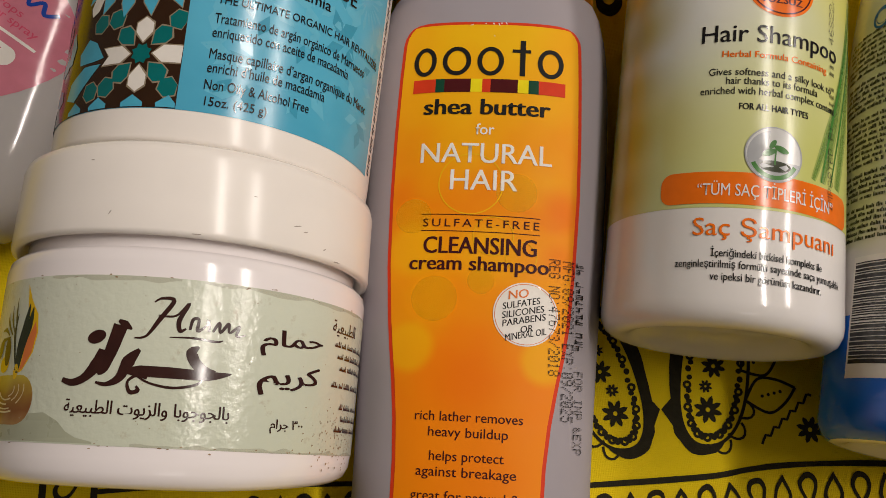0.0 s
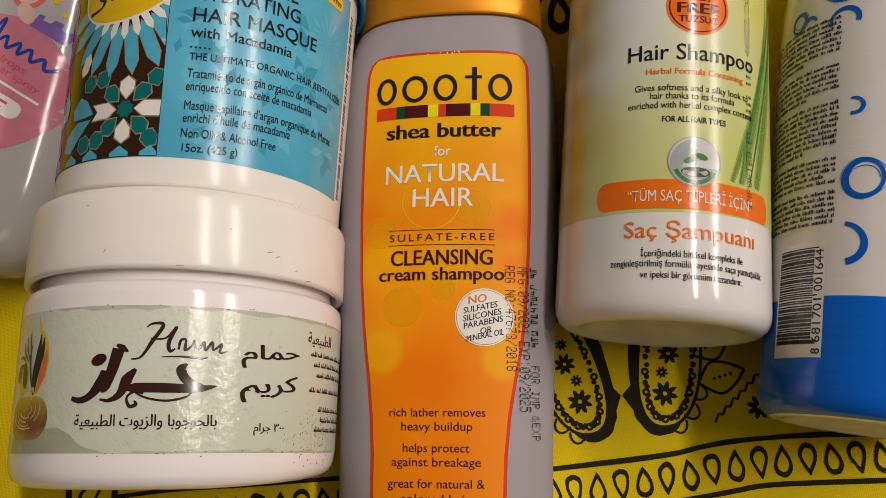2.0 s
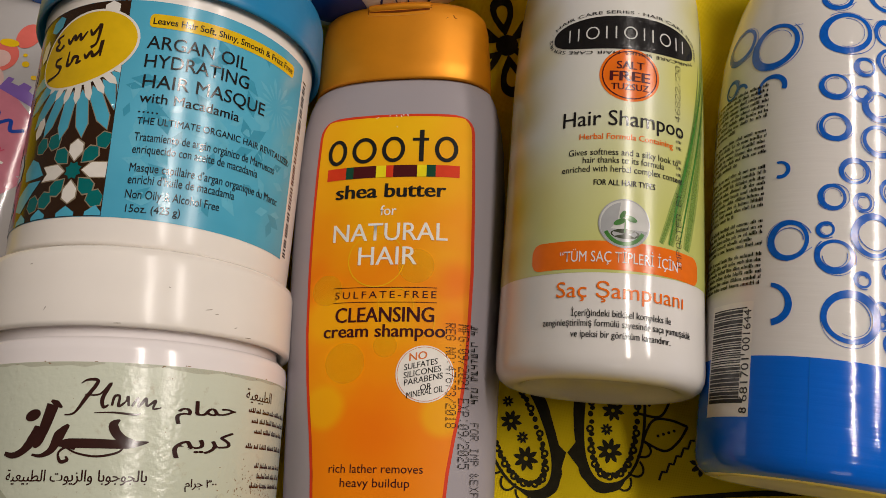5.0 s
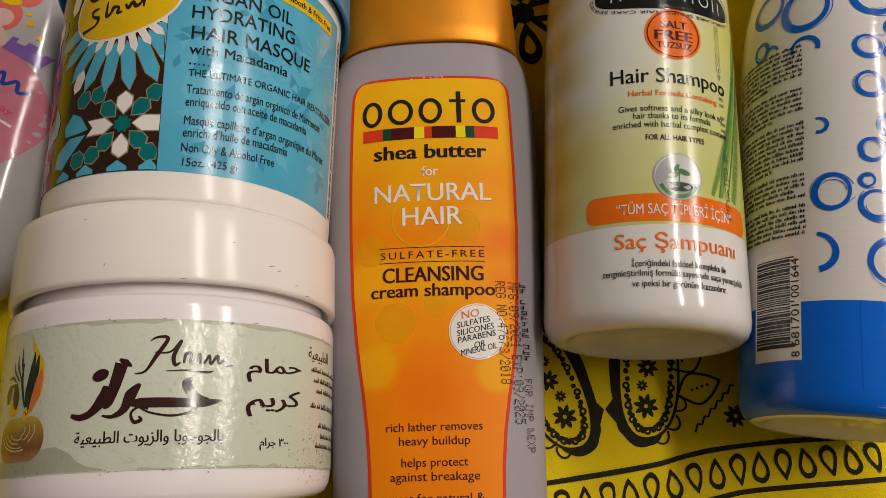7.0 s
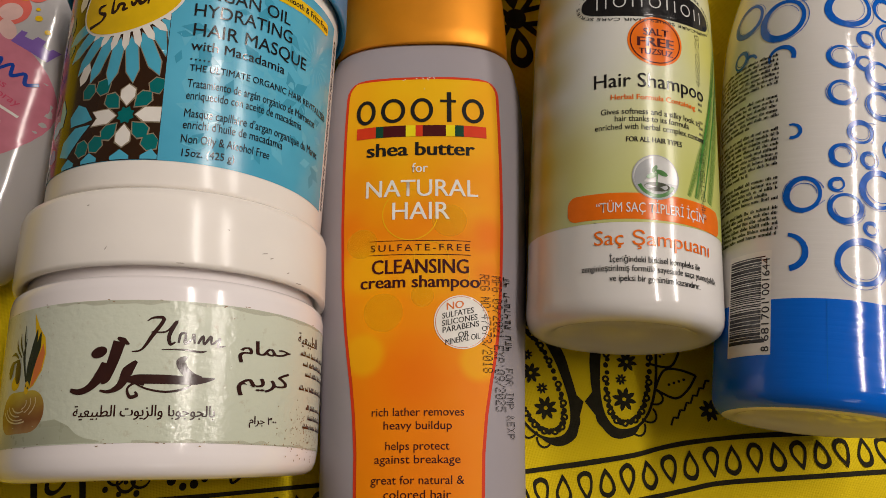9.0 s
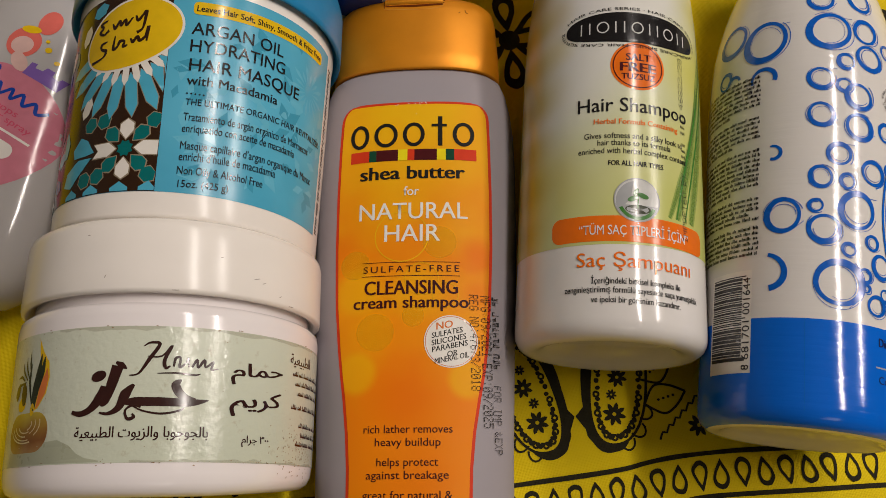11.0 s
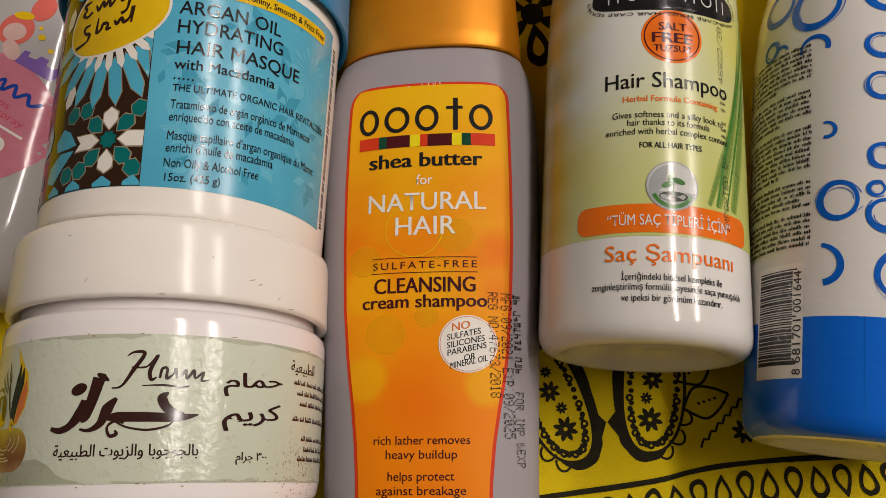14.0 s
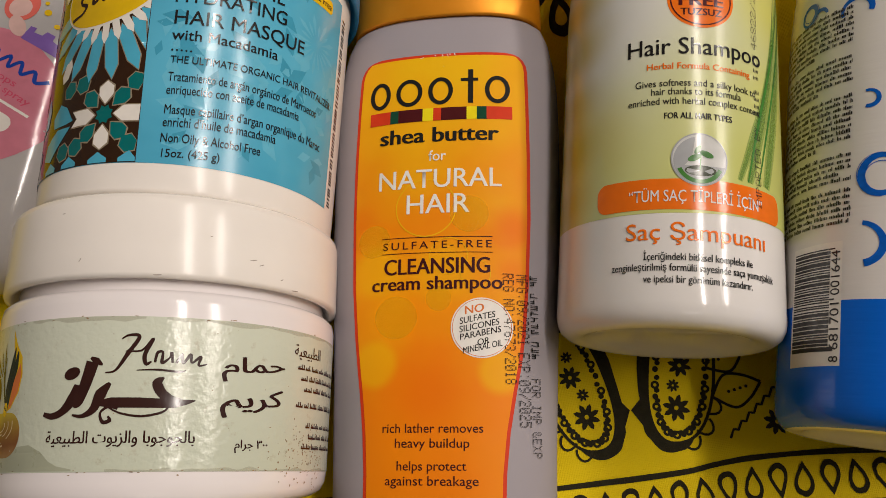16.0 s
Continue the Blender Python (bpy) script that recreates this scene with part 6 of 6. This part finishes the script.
w.put("leaf_print", CLOTH_BLACK, cloth, "black leaf and zigzag print")
TOP = [(0.030, 0.0352), (0.0513, 0.0354), (0.0648, 0.0355), (0.0773, 0.0356), (0.0932, 0.0361), (0.1027, 0.0373), (0.1131, 0.0380), (0.1257, 0.0379), (0.1404, 0.0372), (0.1594, 0.0355), (0.190, 0.033), (0.23, 0.029)]
LOW = [(0.030, 0.0180), (0.050, 0.0188), (0.070, 0.0190), (0.0957, 0.0203), (0.1106, 0.0214), (0.122, 0.0222), (0.1387, 0.0214), (0.1597, 0.0200), (0.190, 0.018), (0.23, 0.014)]
w = Ink(on_cloth, 0.00022)
w.stroke(TOP, 0.0015, taper=[0.0018, 0.0017, 0.0019, 0.0020, 0.0018, 0.0017, 0.0019, 0.0016, 0.0019, 0.0018, 0.0018, 0.0018]).stroke(LOW, 0.0018)
w.put("border_line", CLOTH_BLACK, cloth, "black border lines")
w = Ink(on_cloth, 0.00022)
rnd = random.Random(3)
x, k = 0.0333, 0
while x < 0.22:
    y = (np.interp(x, [p[0] for p in TOP], [p[1] for p in TOP]) + np.interp(x, [p[0] for p in LOW], [p[1] for p in LOW])) / 2
    drop(w, x + rnd.uniform(-0.0003, 0.0003), float(y), 0.0079, 0.0111, k % 2 == 1, 0.0014, rnd.uniform(-0.10, 0.10))
    x += 0.0080
    k += 1
w.put("drop_border", CLOTH_BLACK, cloth, "row of black outlined drops")
w = Ink(on_cloth, 0.00022)
w.stroke([(-0.1130, 0.0425), (-0.09, 0.0428), (-0.06, 0.0415), (-0.02, 0.0400), (0.02, 0.0370)], 0.0016).stroke([(-0.1140, 0.062), (-0.1134, 0.045), (-0.114, 0.018)], 0.0025, smooth=2).stroke([(-0.1328, 0.062), (-0.1322, 0.045), (-0.133, 0.018)], 0.0026, smooth=2)
w.stroke([(-0.104, 0.0240), (-0.06, 0.0225), (-0.02, 0.021), (0.02, 0.018)], 0.0014)
for k in range(4):
    drop(w, -0.1228, 0.0545 - 0.0095 * k, 0.0090, 0.0125, False, 0.0015, -0.95)
for x, y in ((-0.1010, 0.0535), (-0.0972, 0.0506), (-0.0915, 0.0512)):
    w.ring(x, y, 0.0034, 0.0034, 0.0010, wob=0.08, seed=int(-x * 1e4), count=24).ellipse(x, y, 0.0009, 0.0009, count=10)
for x, y, r in ((-0.1088, 0.0535, 0.0012), (-0.1050, 0.0488, 0.0011), (-0.0999, 0.0465, 0.0010), (-0.0932, 0.0460, 0.0012), (-0.0800, 0.0490, 0.0018), (-0.0757, 0.0462, 0.0014), (-0.0715, 0.0466, 0.0016), (-0.0675, 0.0482, 0.0014), (-0.0840, 0.0525, 0.0018), (-0.0710, 0.0515, 0.0030)):
    w.ellipse(x, y, r, r * 1.05, count=14)
w.stroke([(-0.0560, 0.0530), (-0.0578, 0.0470), (-0.0560, 0.0455), (-0.0480, 0.0520)], 0.0010)
x, k = -0.106, 0
while x < 0.022:
    drop(w, x, 0.0326 - 0.035 * max(0.0, x + 0.02) - 0.01 * (x + 0.1), 0.0088, 0.0121, k % 2 == 0, 0.0014, rnd.uniform(-0.08, 0.08))
    x += 0.0081
    k += 1
w.put("drop_border", CLOTH_BLACK, cloth, "black drops beside a boxed corner")
w = Ink(on_cloth, 0.00022)
for k in range(6):
    a = radians(90 + 60 * k)
    drop(w, 0.0785 + 0.0125 * math.cos(a), 0.2300 + 0.0150 * math.sin(a), 0.0135, 0.0210, False, 0.0034, a + math.pi / 2)
w.ellipse(0.0785, 0.2300, 0.0048, 0.0052)
w.put("blossom_print", CLOTH_BLACK, cloth, "large black blossom print")
w = Ink(on_cloth, 0.00022)
for x, y, r in ((0.2495, 0.2140, 0.0058), (0.2580, 0.2240, 0.0046), (0.2440, 0.2270, 0.0034), (0.2620, 0.2080, 0.0042), (0.2370, 0.1500, 0.0050), (0.2300, 0.1290, 0.0036), (0.2480, 0.1180, 0.0044), (0.2250, 0.1000, 0.0040)):
    blossom(w, x, y, r)
w.stroke([(0.225, 0.196), (0.240, 0.2005), (0.256, 0.2030), (0.275, 0.2045)], 0.0026).stroke([(0.232, 0.190), (0.246, 0.1880), (0.258, 0.1840), (0.272, 0.178)], 0.0013).stroke([(0.244, 0.188), (0.242, 0.178), (0.247, 0.170), (0.256, 0.168)], 0.0012)
for k in range(5):
    x, y = 0.2290 + 0.0040 * k, 0.1680 - 0.0085 * k
    w.stroke([(x, y), (x + 0.006, y + 0.004), (x + 0.010, y - 0.001), (x + 0.006, y - 0.005), (x + 0.011, y - 0.007)], 0.0010)
for k in range(9):
    drop(w, 0.252 + 0.0022 * (k % 2), 0.160 - 0.0092 * k, 0.0064, 0.0095, k % 2 == 0, 0.0011, 0.6)
w.stroke([(0.262, 0.170), (0.258, 0.130), (0.256, 0.090), (0.250, 0.05)], 0.0016)
w.put("paisley_print", CLOTH_BLACK, cloth, "black floral border print")
w = Ink(on_cloth, 0.00022)
for k, (x, y) in enumerate(((0.112, 0.270), (0.145, 0.262), (0.180, 0.255), (0.095, 0.29), (0.20, 0.24))):
    blossom(w, x, y, 0.0046)
w.put("blossom_print", CLOTH_BLACK, cloth, "scattered small black blossoms")
